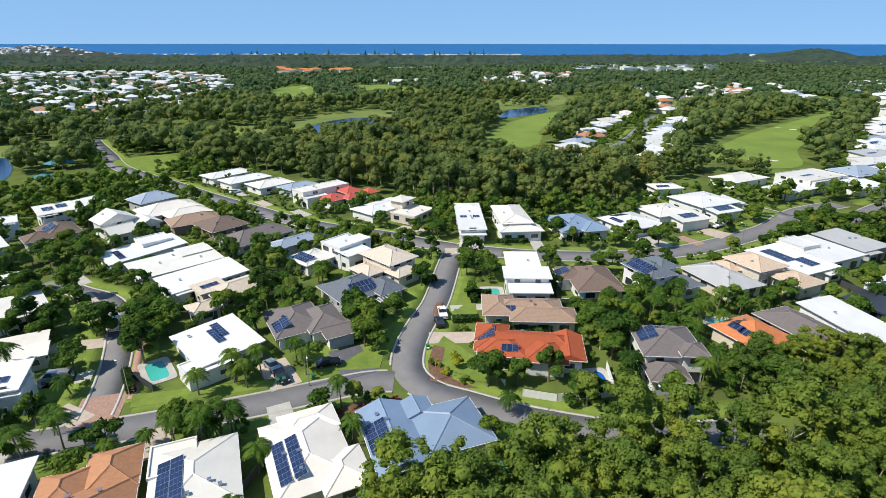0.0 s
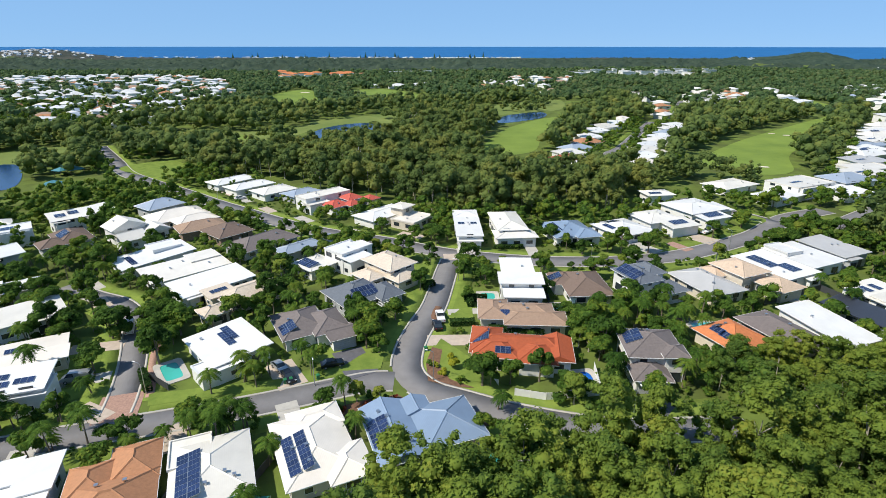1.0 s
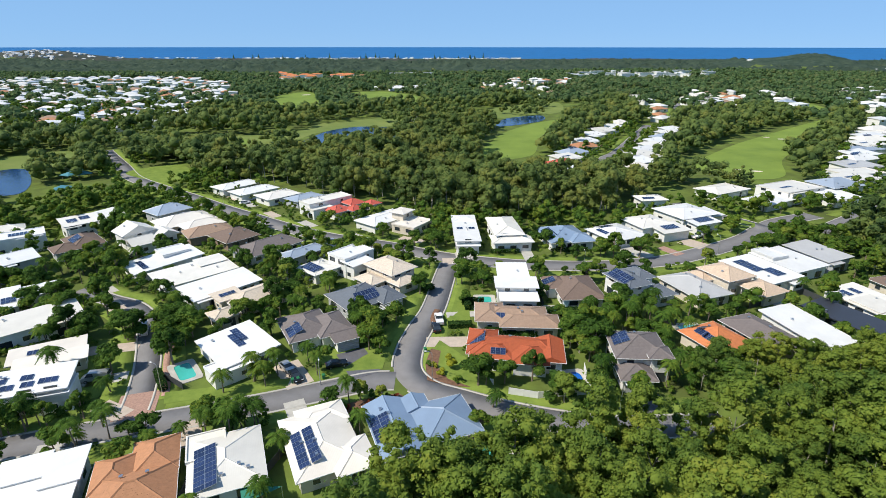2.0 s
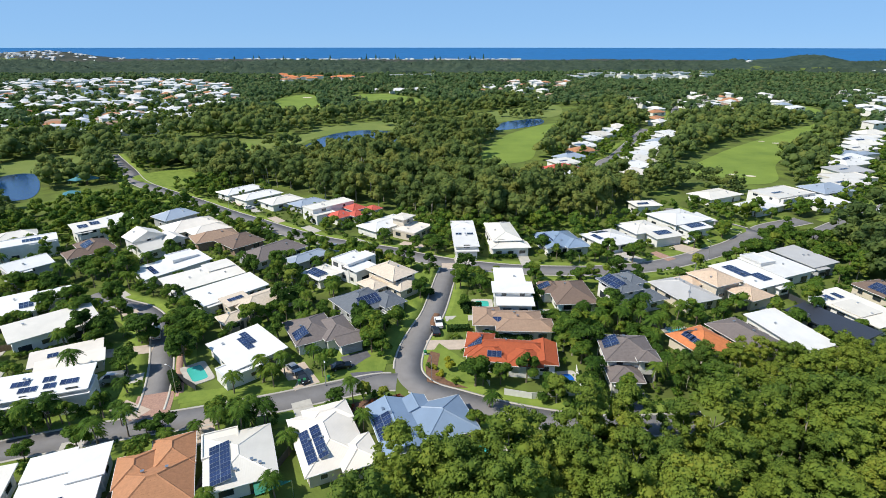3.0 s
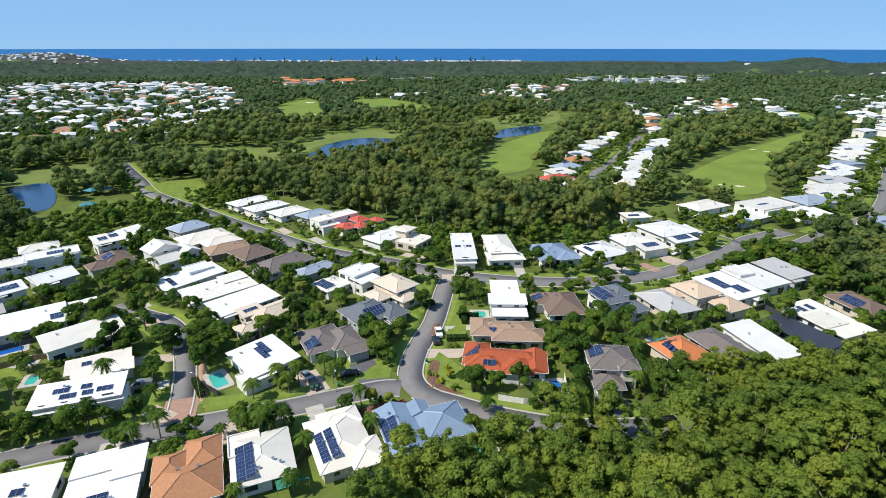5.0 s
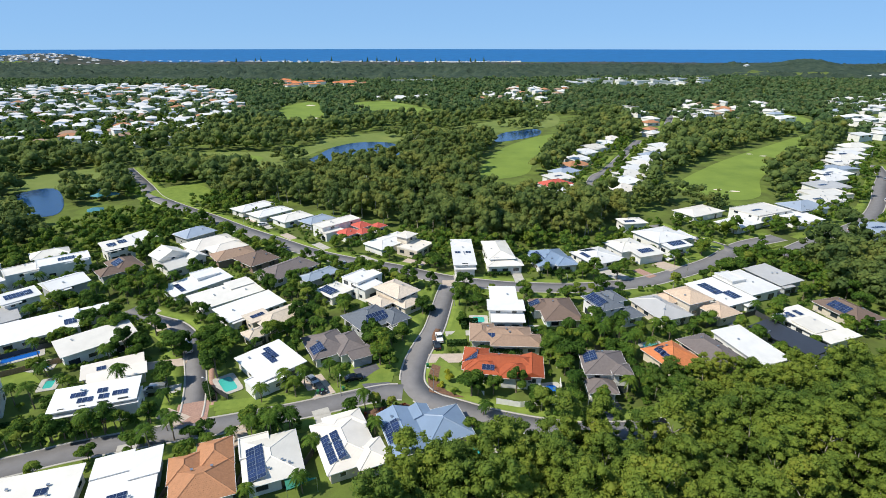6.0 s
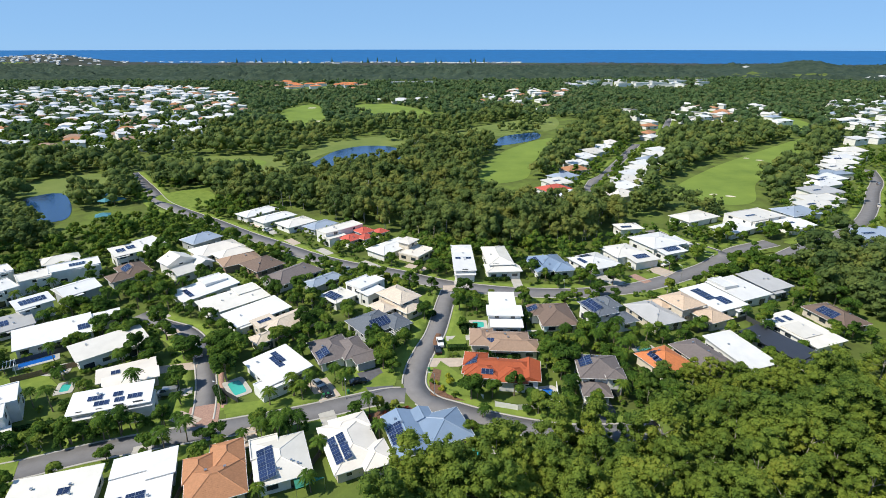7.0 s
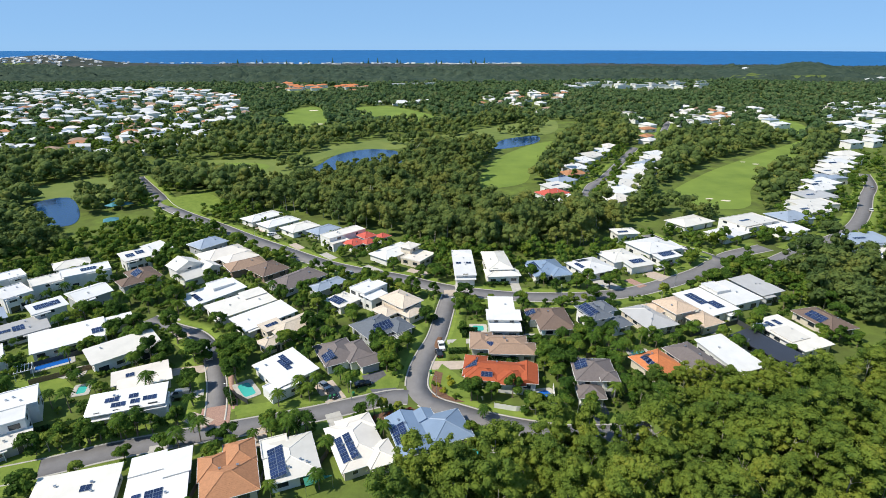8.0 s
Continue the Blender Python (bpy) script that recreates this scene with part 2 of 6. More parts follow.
# sea: a sheet that stands up a little to where the horizon lies
az = np.radians(np.linspace(-62, 62, 125))
rr = np.linspace(2500, 4890, 30)
RR, AZ = np.meshgrid(rr, az)
sv = np.stack([RR * np.sin(AZ), RR * np.cos(AZ), -1.5 + 51 * np.clip((RR - 2850) / 2040, 0, 1)], -1).reshape(-1, 3)
ii = (np.arange(124)[:, None] * 30 + np.arange(29)[None]).ravel()
sea = link("water", arrays("water", sv, np.stack([ii, ii + 1, ii + 31, ii + 30], 1)[:, ::-1]), sea_m)
tagged(sea, "deep blue sea reaching the horizon", "sea", kind="structure")


def smooth_line(pts, step=3.0):
    """Catmull-Rom through plan points, evenly sampled."""
    p = [np.array(q, float) for q in pts]
    p = [2 * p[0] - p[1]] + p + [2 * p[-1] - p[-2]]
    out = []
    for i in range(1, len(p) - 2):
        n = max(2, int(np.linalg.norm(p[i + 1] - p[i]) / step))
        for k in range(n):
            t = k / n
            out.append(0.5 * (2 * p[i] + (p[i + 1] - p[i - 1]) * t + (2 * p[i - 1] - 5 * p[i] + 4 * p[i + 1] - p[i + 2]) * t * t + (3 * p[i] - p[i - 1] - 3 * p[i + 1] + p[i + 2]) * t ** 3))
    out.append(p[-2])
    return np.array(out)


def offset(line, d):
    t = np.gradient(line, axis=0)
    t /= np.linalg.norm(t, axis=1)[:, None]
    return line + d * np.stack([-t[:, 1], t[:, 0]], 1)


def strip(name, line, a, b, z0, z1, m):
    """A slab along a line between the side offsets a and b."""
    L, R = offset(line, a), offset(line, b)
    n = len(line)
    v = np.concatenate([np.c_[L, np.full(n, z1)], np.c_[R, np.full(n, z1)], np.c_[L, np.full(n, z0)], np.c_[R, np.full(n, z0)]])
    v[:, 2] += ground_z(v[:, 0], v[:, 1])
    i = np.arange(n - 1)
    f = np.concatenate([np.stack([i, i + 1, n + i + 1, n + i], 1), np.stack([2 * n + i, 2 * n + i + 1, i + 1, i], 1), np.stack([n + i, n + i + 1, 3 * n + i + 1, 3 * n + i], 1)])
    return link(name, arrays(name, v, f), m)


road_lines = []


def road(pts, width, label, z=0.03):
    line = smooth_line(pts, 1.5)
    road_lines.append((line, width / 2))
    tagged(strip("road", line, width / 2, -width / 2, 0, z, asphalt), label, "road", kind="structure")


def runs(line, offs, margin):
    """The stretches of a side line that cross no other road."""
    p = offset(line, offs)
    ok = np.ones(len(p), bool)
    for l, h in road_lines:
        if l is not line:
            d = np.sqrt(((p[:, None] - l[None]) ** 2).sum(-1)).min(1)
            ok &= d > h + margin
    out, cur = [], []
    for i, k in enumerate(ok):
        if k:
            cur.append(i)
        elif cur:
            out.append(cur)
            cur = []
    return [c for c in out + [cur] if len(c) > 2]


def road_sides(verge=4.5):
    """Kerbs and grass verges of all roads, left open at the junctions."""
    for line, h in road_lines:
        for s in (1, -1):
            for name, a, b, z, m, label, gap in (("kerb", h, h + 0.45, 0.13, concrete, "pale concrete kerb along the street", 0.1), ("verge", h + 0.45, h + 0.45 + verge, 0.055, lawn_m, "mown green grass verge along the street", verge / 2 + 0.5)):
                hi, lo = sorted((s * a, s * b), reverse=True)
                for c in runs(line, s * (a + b) / 2, gap):
                    seg = line[c[0]:c[-1] + 1]
                    tagged(strip(name, seg, hi, lo, 0, z, m), label, name, kind="structure")


ROAD_A = [(3, 146), (1, 134), (-2, 112), (-4.7, 102), (-6.8, 92), (-6.7, 83.4), (-2.8, 77.4), (4, 74), (12, 70.5), (22, 67.5), (30, 66), (42, 66), (50, 67)]
road(ROAD_A, 5.7, "grey asphalt street curving between the gardens")
road([(-9, 80), (-14, 79.5), (-26, 75), (-34, 72), (-48, 67.5), (-60, 64), (-75, 59), (-89, 53), (-110, 46)], 6.0, "grey asphalt side street", 0.035)
road([(-55.4, 68), (-57.6, 75.4), (-61.8, 86), (-68, 98.4), (-73, 106.2), (-79.6, 112.2), (-88, 116), (-99, 122)], 4.6, "grey asphalt cul-de-sac", 0.04)
road([(-216, 329), (-211, 322), (-179, 282), (-159, 256), (-140, 239), (-115, 220), (-93, 202), (-74, 188), (-55, 174), (-39, 165), (-19, 157), (-8, 151), (3, 146), (16, 142.5), (28, 140.5),
      (45, 140), (57, 141.5), (69, 144.5), (79, 149), (93, 157), (105, 165), (116, 175), (127, 184), (146, 193)], 7.2, "long grey asphalt collector road", 0.045)
road([(118, 177), (112, 187), (104, 196), (98, 210)], 6, "short grey asphalt side road", 0.05)
road([(135, 172), (160, 190), (190, 209), (210, 226), (233, 252), (256, 282), (279, 310), (300, 345)], 6.5, "grey asphalt street by white houses", 0.05)
road([(76, 252), (82, 270), (95, 307), (108, 327), (140, 390), (170, 450)], 6, "grey asphalt street between white houses", 0.04)
road([(205, 487), (235, 555), (269, 632)], 6, "distant grey asphalt street", 0.04)

road_sides()
flat_areas = []


def inside(poly, x, y):
    c, n = False, len(poly)
    for i in range(n):
        (x1, y1), (x2, y2) = poly[i], poly[i - 1]
        if (y1 > y) != (y2 > y) and x < (x2 - x1) * (y - y1) / (y2 - y1) + x1:
            c = not c
    return c


def area(name, pts, m, label, z=0.06, category="", round_it=True, clear=True):
    """A flat sheet of ground with its own surface; its outline is smoothed."""
    out = pts
    if round_it:
        closed = smooth_line([pts[-1], *pts, pts[0], pts[1]], 4)
        k0 = max(2, int(math.dist(pts[-1], pts[0]) / 4))
        k1 = max(2, int(math.dist(pts[0], pts[1]) / 4))
        out = [tuple(q) for q in closed[k0:-k1 - 1]]
    if clear:
        flat_areas.append(out)
    bm = bmesh.new()
    top = [bm.verts.new((x, y, z + float(ground_z(x, y)))) for x, y in out]
    f = bm.faces.new(top)
    bmesh.ops.recalc_face_normals(bm, faces=[f])
    if f.normal.z < 0:
        f.normal_flip()
    ext = bmesh.ops.extrude_face_region(bm, geom=[f])
    for e in ext["geom"]:
        if isinstance(e, bmesh.types.BMVert):
            e.co.z += 0.02
    bmesh.ops.triangulate(bm, faces=bm.faces[:])
    me = bpy.data.meshes.new(name)
    bm.to_mesh(me)
    bm.free()
    return tagged(link(name, me, m), label, category or name, kind="structure")


area("fairway", [(19, 312), (30, 358), (48, 413), (80, 465), (104, 482), (84, 426), (64, 358), (52, 315), (28, 300)], fairway_m, "smooth green golf fairway between woods")
area("fairway", [(138, 284), (178, 336), (230, 388), (325, 474), (362, 506), (310, 428), (245, 357), (199, 305), (174, 261), (152, 256)], fairway_m, "wide green golf fairway beside white houses")
area("golf_rough", [(-200, 345), (-210, 380), (-165, 390), (-131, 394), (-112, 418), (-108, 455), (-55, 497), (6, 530), (123, 645), (112, 540), (39, 487), (-46, 440), (-86, 421), (-104, 380), (-100, 330), (-119, 314), (-150, 325)], rough_m, "pale green golf course with rough edges")
area("golf_green", [(-185, 352), (-190, 372), (-155, 378), (-135, 366), (-140, 344), (-165, 340)], fairway_m, "mown golf green beside sand bunkers", 0.1)
area("practice_field", [(-222, 708), (-196, 785), (-150, 640), (-140, 548), (-170, 535)], fairway_m, "large mown practice field", 0.06)
area("fairway", [(-141, 755), (-85, 790), (2, 640), (-20, 605), (-72, 620)], fairway_m, "distant pale green fairway", 0.06)
area("fairway", [(-330, 1010), (-275, 1190), (-240, 1190), (-245, 1000)], rough_m, "distant green clearing on a slope", 0.06)
area("fairway", [(330, 560), (395, 640), (420, 640), (400, 570), (350, 520)], fairway_m, "narrow distant fairway", 0.06)
area("park_lawn", [(-268, 286), (-240, 326), (-205, 300), (-214, 274), (-240, 268)], rough_m, "green park lawn beside a pond")
area("park_lawn", [(-168, 266), (-150, 286), (-128, 258), (-138, 246)], lawn_m, "green park lawn beside the road")
area("water", [(-102, 330), (-98, 376), (-92, 412), (-74, 436), (-49, 434), (-38, 412), (-38, 377), (-78, 350)], lake_m, "dark blue lake on a golf course", 0.12, "lake")
area("water", [(44, 440), (54, 490), (90, 515), (84, 474)], lake_m, "dark blue pond beside a fairway", 0.12, "pond")
area("water", [(-232, 246), (-240, 264), (-228, 274), (-202, 244), (-192, 221), (-214, 221)], lake_m, "deep blue pond among park trees", 0.12, "pond")
for bx, by, bw in ((-158, 352, 7), (-149, 358, 6), (-150, 600, 6), (-190, 740, 8), (240, 378, 2.4), (234, 386, 2), (158, 276, 2), (166, 272, 2.4)):
    area("sand_bunker", [(bx + bw * math.cos(a) * (1 + 0.3 * math.sin(2 * a + bx)), by + 0.7 * bw * math.sin(a)) for a in np.arange(0, 6.28, 0.7)], sand, "pale sand bunker in mown grass", 0.16, clear=False)


# ---- houses ----
def roof_height(kind, w, d, pitch, x, y):
    """Height of the roof skin above the eave, and its slope (dz/dx, dz/dy)."""
    t = math.tan(radians(pitch))
    if kind == "hip":
        k = {0: x + w / 2, 1: w / 2 - x, 2: y + d / 2, 3: d / 2 - y}
        i = min(k, key=k.get)
        return t * k[i], (t if i == 0 else -t if i == 1 else 0, t if i == 2 else -t if i == 3 else 0)
    if kind == "gable_x":
        return t * (d / 2 - abs(y)), (0, -t if y > 0 else t)
    if kind == "gable_y":
        return t * (w / 2 - abs(x)), (-t if x > 0 else t, 0)
    if kind == "skillion_y":
        return t * (y + d / 2), (0, t)
    if kind == "skillion_x":
        return t * (x + w / 2), (t, 0)
    return 0.0, (0, 0)


def roof_mesh(kind, w, d, pitch, th=0.22):
    a, b = w / 2, d / 2
    t = math.tan(radians(pitch))
    low = [(-a, -b, 0), (a, -b, 0), (a, b, 0), (-a, b, 0)]
    sides = [(3, 2, 1, 0), (0, 1, 5, 4), (1, 2, 6, 5), (2, 3, 7, 6), (3, 0, 4, 7)]
    if kind == "flat":
        i = 0.25
        v = low + [(x, y, 0.5) for x, y, _ in low] + [(-a + i, -b + i, 0.5), (a - i, -b + i, 0.5), (a - i, b - i, 0.5), (-a + i, b - i, 0.5)]
        v += [(x, y, 0.28) for x, y, _ in v[8:12]]
        f = sides + [(4, 5, 9, 8), (5, 6, 10, 9), (6, 7, 11, 10), (7, 4, 8, 11), (8, 9, 13, 12), (9, 10, 14, 13), (10, 11, 15, 14), (11, 8, 12, 15), (12, 13, 14, 15)]
        return v, f, []
    top = [(x, y, th + (t * (y + b) if kind == "skillion_y" else t * (x + a) if kind == "skillion_x" else 0)) for x, y, _ in low]
    if kind.startswith("skillion"):
        low = [(x, y, z - th) for x, y, z in top]
        return low + top, sides + [(4, 5, 6, 7)], []
    if kind == "hip":
        if w >= d:
            r = [(-(a - b) - 0.02, 0, th + t * b), (a - b + 0.02, 0, th + t * b)]
            f = [(4, 5, 9, 8), (5, 6, 9), (6, 7, 8, 9), (7, 4, 8)]
            e = [(4, 8), (7, 8), (5, 9), (6, 9), (8, 9)]
        else:
            r = [(0, -(b - a) - 0.02, th + t * a), (0, b - a + 0.02, th + t * a)]
            f = [(4, 5, 8), (5, 6, 9, 8), (6, 7, 9), (7, 4, 8, 9)]
            e = [(4, 8), (5, 8), (6, 9), (7, 9), (8, 9)]
    elif kind == "gable_x":
        r = [(-a, 0, th + t * b), (a, 0, th + t * b)]
        f = [(4, 5, 9, 8), (5, 6, 9), (6, 7, 8, 9), (7, 4, 8)]
        e = [(8, 9)]
    else:
        r = [(0, -b, th + t * a), (0, b, th + t * a)]
        f = [(4, 5, 8), (5, 6, 9, 8), (6, 7, 9), (7, 4, 8, 9)]
        e = [(8, 9)]
    return low + top + r, sides + f, e


def cap(a, b):
    """A ridge cap: a low three-sided bar from a to b."""
    a, b = Vector(a), Vector(b)
    s = (b - a).normalized().cross(Vector((0, 0, 1))).normalized() * 0.17
    u = Vector((0, 0, 0.12))
    lo = Vector((0, 0, -0.04))
    v = [a - s + lo, a + u, a + s + lo, b - s + lo, b + u, b + s + lo]
    return v, [(0, 1, 4, 3), (1, 2, 5, 4), (0, 2, 1), (3, 4, 5), (0, 3, 5, 2)]


def frame_ring(w, h):
    """A window frame with a sill lip: one closed ring."""
    o = [(-w / 2, 0), (w / 2, 0), (w / 2, h), (-w / 2, h)]
    i = [(-w / 2 + 0.08, 0.08), (w / 2 - 0.08, 0.08), (w / 2 - 0.08, h - 0.08), (-w / 2 + 0.08, h - 0.08)]
    v = [(x, y, z) for y in (-0.08, 0.06) for q in (o, i) for x, z in q]
    f = []
    for k in range(4):
        n = (k + 1) % 4
        f += [(k, n, 4 + n, 4 + k), (8 + n, 8 + k, 12 + k, 12 + n), (k, 8 + k, 8 + n, n), (4 + k, 4 + n, 12 + n, 12 + k)]
    return raw("window_frame", v, f)


WIN = {}
for key, (ww, hh) in {"small": (1.3, 1.1), "wide": (2.2, 1.3), "door": (2.7, 2.1)}.items():
    for tone, mm in (("white", trim_white), ("dark", trim_dark)):
        fr = frame_ring(ww, hh)
        fr.materials.append(mm)
        WIN[key, tone] = (fr, ww, hh)
    pn = boxes("pane", [(0, 0, 0.08, ww - 0.16, 0.04, hh - 0.16)])
    pn.materials.append(glass)
    WIN[key] = (pn,)
def ribbed_slab(w, n, step, depth):
    """A sectional door leaf: one mesh with a stepped face."""
    prof = []
    for k in range(n):
        prof += [(-depth, k * step), (-depth, (k + 0.9) * step), (0, (k + 0.92) * step), (0, (k + 1) * step)]
    v = [(x, y, z) for x in (-w / 2, w / 2) for y, z in prof]
    m = len(prof)
    return raw("garage_door", v, [(i, m + i, m + i + 1, i + 1) for i in range(m - 1)])


garage_mesh = ribbed_slab(4.8, 5, 0.46, 0.06)
door_mesh = boxes("front_door", [(0, 0, 0, 1.1, 0.12, 2.15)])
# solar panel: cells in an aluminium rim
pv, pf = box_vf(0, 0, 0, 1.0, 1.65, 0.045)
for k in (-1, 0, 1):
    v_, f_ = box_vf(0, k * 0.525, 0.045, 0.93, 0.505, 0.008, len(pv))
    pv += v_
    pf += f_
panel_mesh = raw("solar_panel", pv, pf)
panel_mesh.materials.append(alu)
panel_mesh.materials.append(cells)
for q in panel_mesh.polygons:
    q.material_index = 1 if q.index >= 6 else 0
vent_mesh = boxes("roof_vent", [(0, 0, -0.2, 0.35, 0.35, 0.5), (0, 0, 0.3, 0.5, 0.5, 0.12)])

footprints = []      # x, y, half w, half d, angle: kept clear of plants


def taken(x, y, r):
    for cx, cy, a, b, c, s in footprints:
        dx, dy = x - cx, y - cy
        if abs(dx * c + dy * s) < a + r and abs(-dx * s + dy * c) < b + r:
            return True
    return False


def on_road(x, y, r):
    p = np.array((x, y))
    return any(np.min(np.sum((l - p) ** 2, 1)) < (h + r) ** 2 for l, h in road_lines)


house_count = 0
TONES = {"white": "white metal", "warm": "warm white metal", "cream": "cream metal", "beige": "beige tile", "sand": "sand-coloured tile", "terracotta": "terracotta tile", "red": "deep red tile", "brightred": "bright red tile",
         "orange": "orange tile", "brown": "dark brown tile", "tan": "tan tile", "plum": "plum-grey tile", "slate": "slate-grey tile", "blue": "blue-grey metal", "steel": "steel-blue metal",
         "grey": "grey metal", "dark": "charcoal metal"}


def house(x, y, w, d, rot, eave, kind, tone, wall="white", pitch=None, wings=(), panels=(), garage=None, label="", detail=True):
    """A house: main block and wings, each (dx, dy, w, d, eave, kind, pitch); panels: (block, x, y, across, up the slope)."""
    global house_count
    house_count += 1
    if tone == "white" and house_count % 5 in (1, 3):
        tone = "warm"
    rng = random.Random(house_count)
    root = empty("house", pose(x, y, float(ground_z(x, y)), 0, 0, rot))
    st = "two-storey" if eave > 4.4 else "single-storey"
    many = " and solar panels" if panels else ""
    tagged(root, label or f"{st} {wall} house with {TONES[tone]} roof{many}", "house", "houses of the estate")
    default = {"hip": 20, "gable_x": 18, "gable_y": 18, "skillion_y": 4, "skillion_x": 4, "flat": 0}
    blocks = [(0, 0, w, d, eave, kind, default[kind] if pitch is None else pitch)] + [tuple(k) for k in wings]
    near = math.hypot(x, y) < 175
    if not wings and kind != "hip" and w > 8.5:
        # plain blocks get a lower side roof
        s1 = rng.choice((-1, 1))
        blocks.append((s1 * w * 0.24, -d * 0.36, w * 0.44, d * 0.46, eave - 0.35, kind, 3))
    frame_tone = "dark" if rng.random() < 0.35 else "white"
    for bi, (dx, dy, bw, bd, be, bk, bp) in enumerate(blocks):
        c, s = math.cos(radians(rot)), math.sin(radians(rot))
        footprints.append((x + dx * c - dy * s, y + dx * s + dy * c, bw / 2, bd / 2, c, s))
        over = 0.12 if bk == "flat" else 0.75
        hw, hd = bw / 2 - over, bd / 2 - over
        at = Matrix.Translation((dx, dy, 0))
        # walls rise to the roof skin at their own line
        t = math.tan(radians(bp))
        zz = [be + 0.05 + (roof_height(bk, bw, bd, bp, px, py)[0] if bk.startswith("skillion") else 0) for px, py in ((-hw, -hd), (hw, -hd), (hw, hd), (-hw, hd))]
        v = [(-hw, -hd, -0.3), (hw, -hd, -0.3), (hw, hd, -0.3), (-hw, hd, -0.3)] + [(px, py, zz[k]) for k, (px, py) in enumerate(((-hw, -hd), (hw, -hd), (hw, hd), (-hw, hd)))]
        wl = link("wall", raw("wall", v, [(3, 2, 1, 0), (4, 5, 6, 7), (0, 1, 5, 4), (1, 2, 6, 5), (2, 3, 7, 6), (3, 0, 4, 7)]), WALL[wall], root)
        wl.matrix_basis = at
        rv, rf, edges = roof_mesh(bk, bw, bd, bp)
        rm = raw("roof", rv, rf)
        rm.materials.append(ROOF[tone])
        if not detail:
            link("roof", rm, None, root).matrix_basis = at @ Matrix.Translation((0, 0, be))
            continue
        ro = link("roof", rm, None, root)
        ro.matrix_basis = at @ Matrix.Translation((0, 0, be))
        for e in edges:
            cv, cf = cap(rv[e[0]], rv[e[1]])
            link("ridge_cap", raw("ridge_cap", cv, cf), ROOF[tone], ro)
        if bk != "flat":
            g = 0.07
            if not bk.startswith("skillion"):
                gt = boxes("gutter", [(0, -bd / 2 - g / 2, be + 0.08, bw + 2 * g, g, 0.12), (0, bd / 2 + g / 2, be + 0.08, bw + 2 * g, g, 0.12),
                                      (-bw / 2 - g / 2, 0, be + 0.08, g, bd, 0.12), (bw / 2 + g / 2, 0, be + 0.08, g, bd, 0.12)])
                link("gutter", gt, trim_white, root).matrix_basis = at
        # openings on the four sides
        for side, (half, off, turn) in enumerate(((hw, hd, 0), (hd, hw, 90), (hw, hd, 180), (hd, hw, 270))):
            floors = [0.0] if be < 4.4 else [0.0, 2.9]
            for fl in floors:
                n = max(1, int(half * 2 / (3.7 if near else 7)))
                for k in range(n):
                    if rng.random() < (0.12 if side != 2 else 0.75):
                        continue
                    key = rng.choice(("small", "wide", "wide", "door") if fl == 0 else ("small", "wide"))
                    if garage is not None and bi == garage[0] and side == garage[1] and fl == 0 and abs((k + 0.5) / n - 0.5) * half * 2 < 4.2:
                        continue
                    fr, ww, hh = WIN[key, frame_tone]
                    px = -half + (k + 0.5) * 2 * half / n
                    ob = link("window", fr, None, root)
                    ob.matrix_basis = at @ pose(0, 0, 0, 0, 0, turn) @ pose(px, -off - 0.02, fl + (0.1 if key == "door" else 1.0))
                    for pn in WIN[key]:
                        link("pane", pn, None, ob)
            if garage is not None and (bi, side) == tuple(garage[:2]):
                ob = link("garage_door", garage_mesh, WALL["grey"] if wall != "grey" else trim_white, root, "wide ribbed garage door")
                ob.matrix_basis = at @ pose(0, 0, 0, 0, 0, turn) @ pose(0, -off - 0.06, 0)
        if bi == 0:
            ob = link("front_door", door_mesh, trim_dark, root)
            ob.matrix_basis = at @ pose(hw * 0.5, -hd - 0.04, 0)
            for _ in range(rng.randint(1, 3)):
                vx, vy = rng.uniform(-0.3, 0.3) * bw, rng.uniform(-0.3, 0.3) * bd
                z, _s = roof_height(bk, bw, bd, bp, vx, vy)
                ob = link("roof_vent", vent_mesh, alu, root)
                ob.matrix_basis = Matrix.Translation((vx, vy, be + 0.22 + z))
    for bi, px, py, nc, nr in panels:
        dx, dy, bw, bd, be, bk, bp = blocks[bi]
        z, (sx, sy) = roof_height(bk, bw, bd, bp, px, py)
        nrm = Vector((-sx, -sy, 1)).normalized()
        up = Vector((sx, sy, 0)) if (sx or sy) else Vector((0, 1, 0))
        up = (up - nrm * up.dot(nrm)).normalized()
        ri = up.cross(nrm)
        m3 = Matrix((ri, up, nrm)).transposed().to_4x4()
        base = Matrix.Translation((dx + px, dy + py, be + (0.28 if bk == "flat" else 0.22) + z)) @ m3
        for i in range(nc):
            for j in range(nr):
                ob = link("solar_panel", panel_mesh, None, root)
                ob.matrix_basis = base @ Matrix.Translation(((i - (nc - 1) / 2) * 1.03, (j - (nr - 1) / 2) * 1.68, 0.1))
    return root


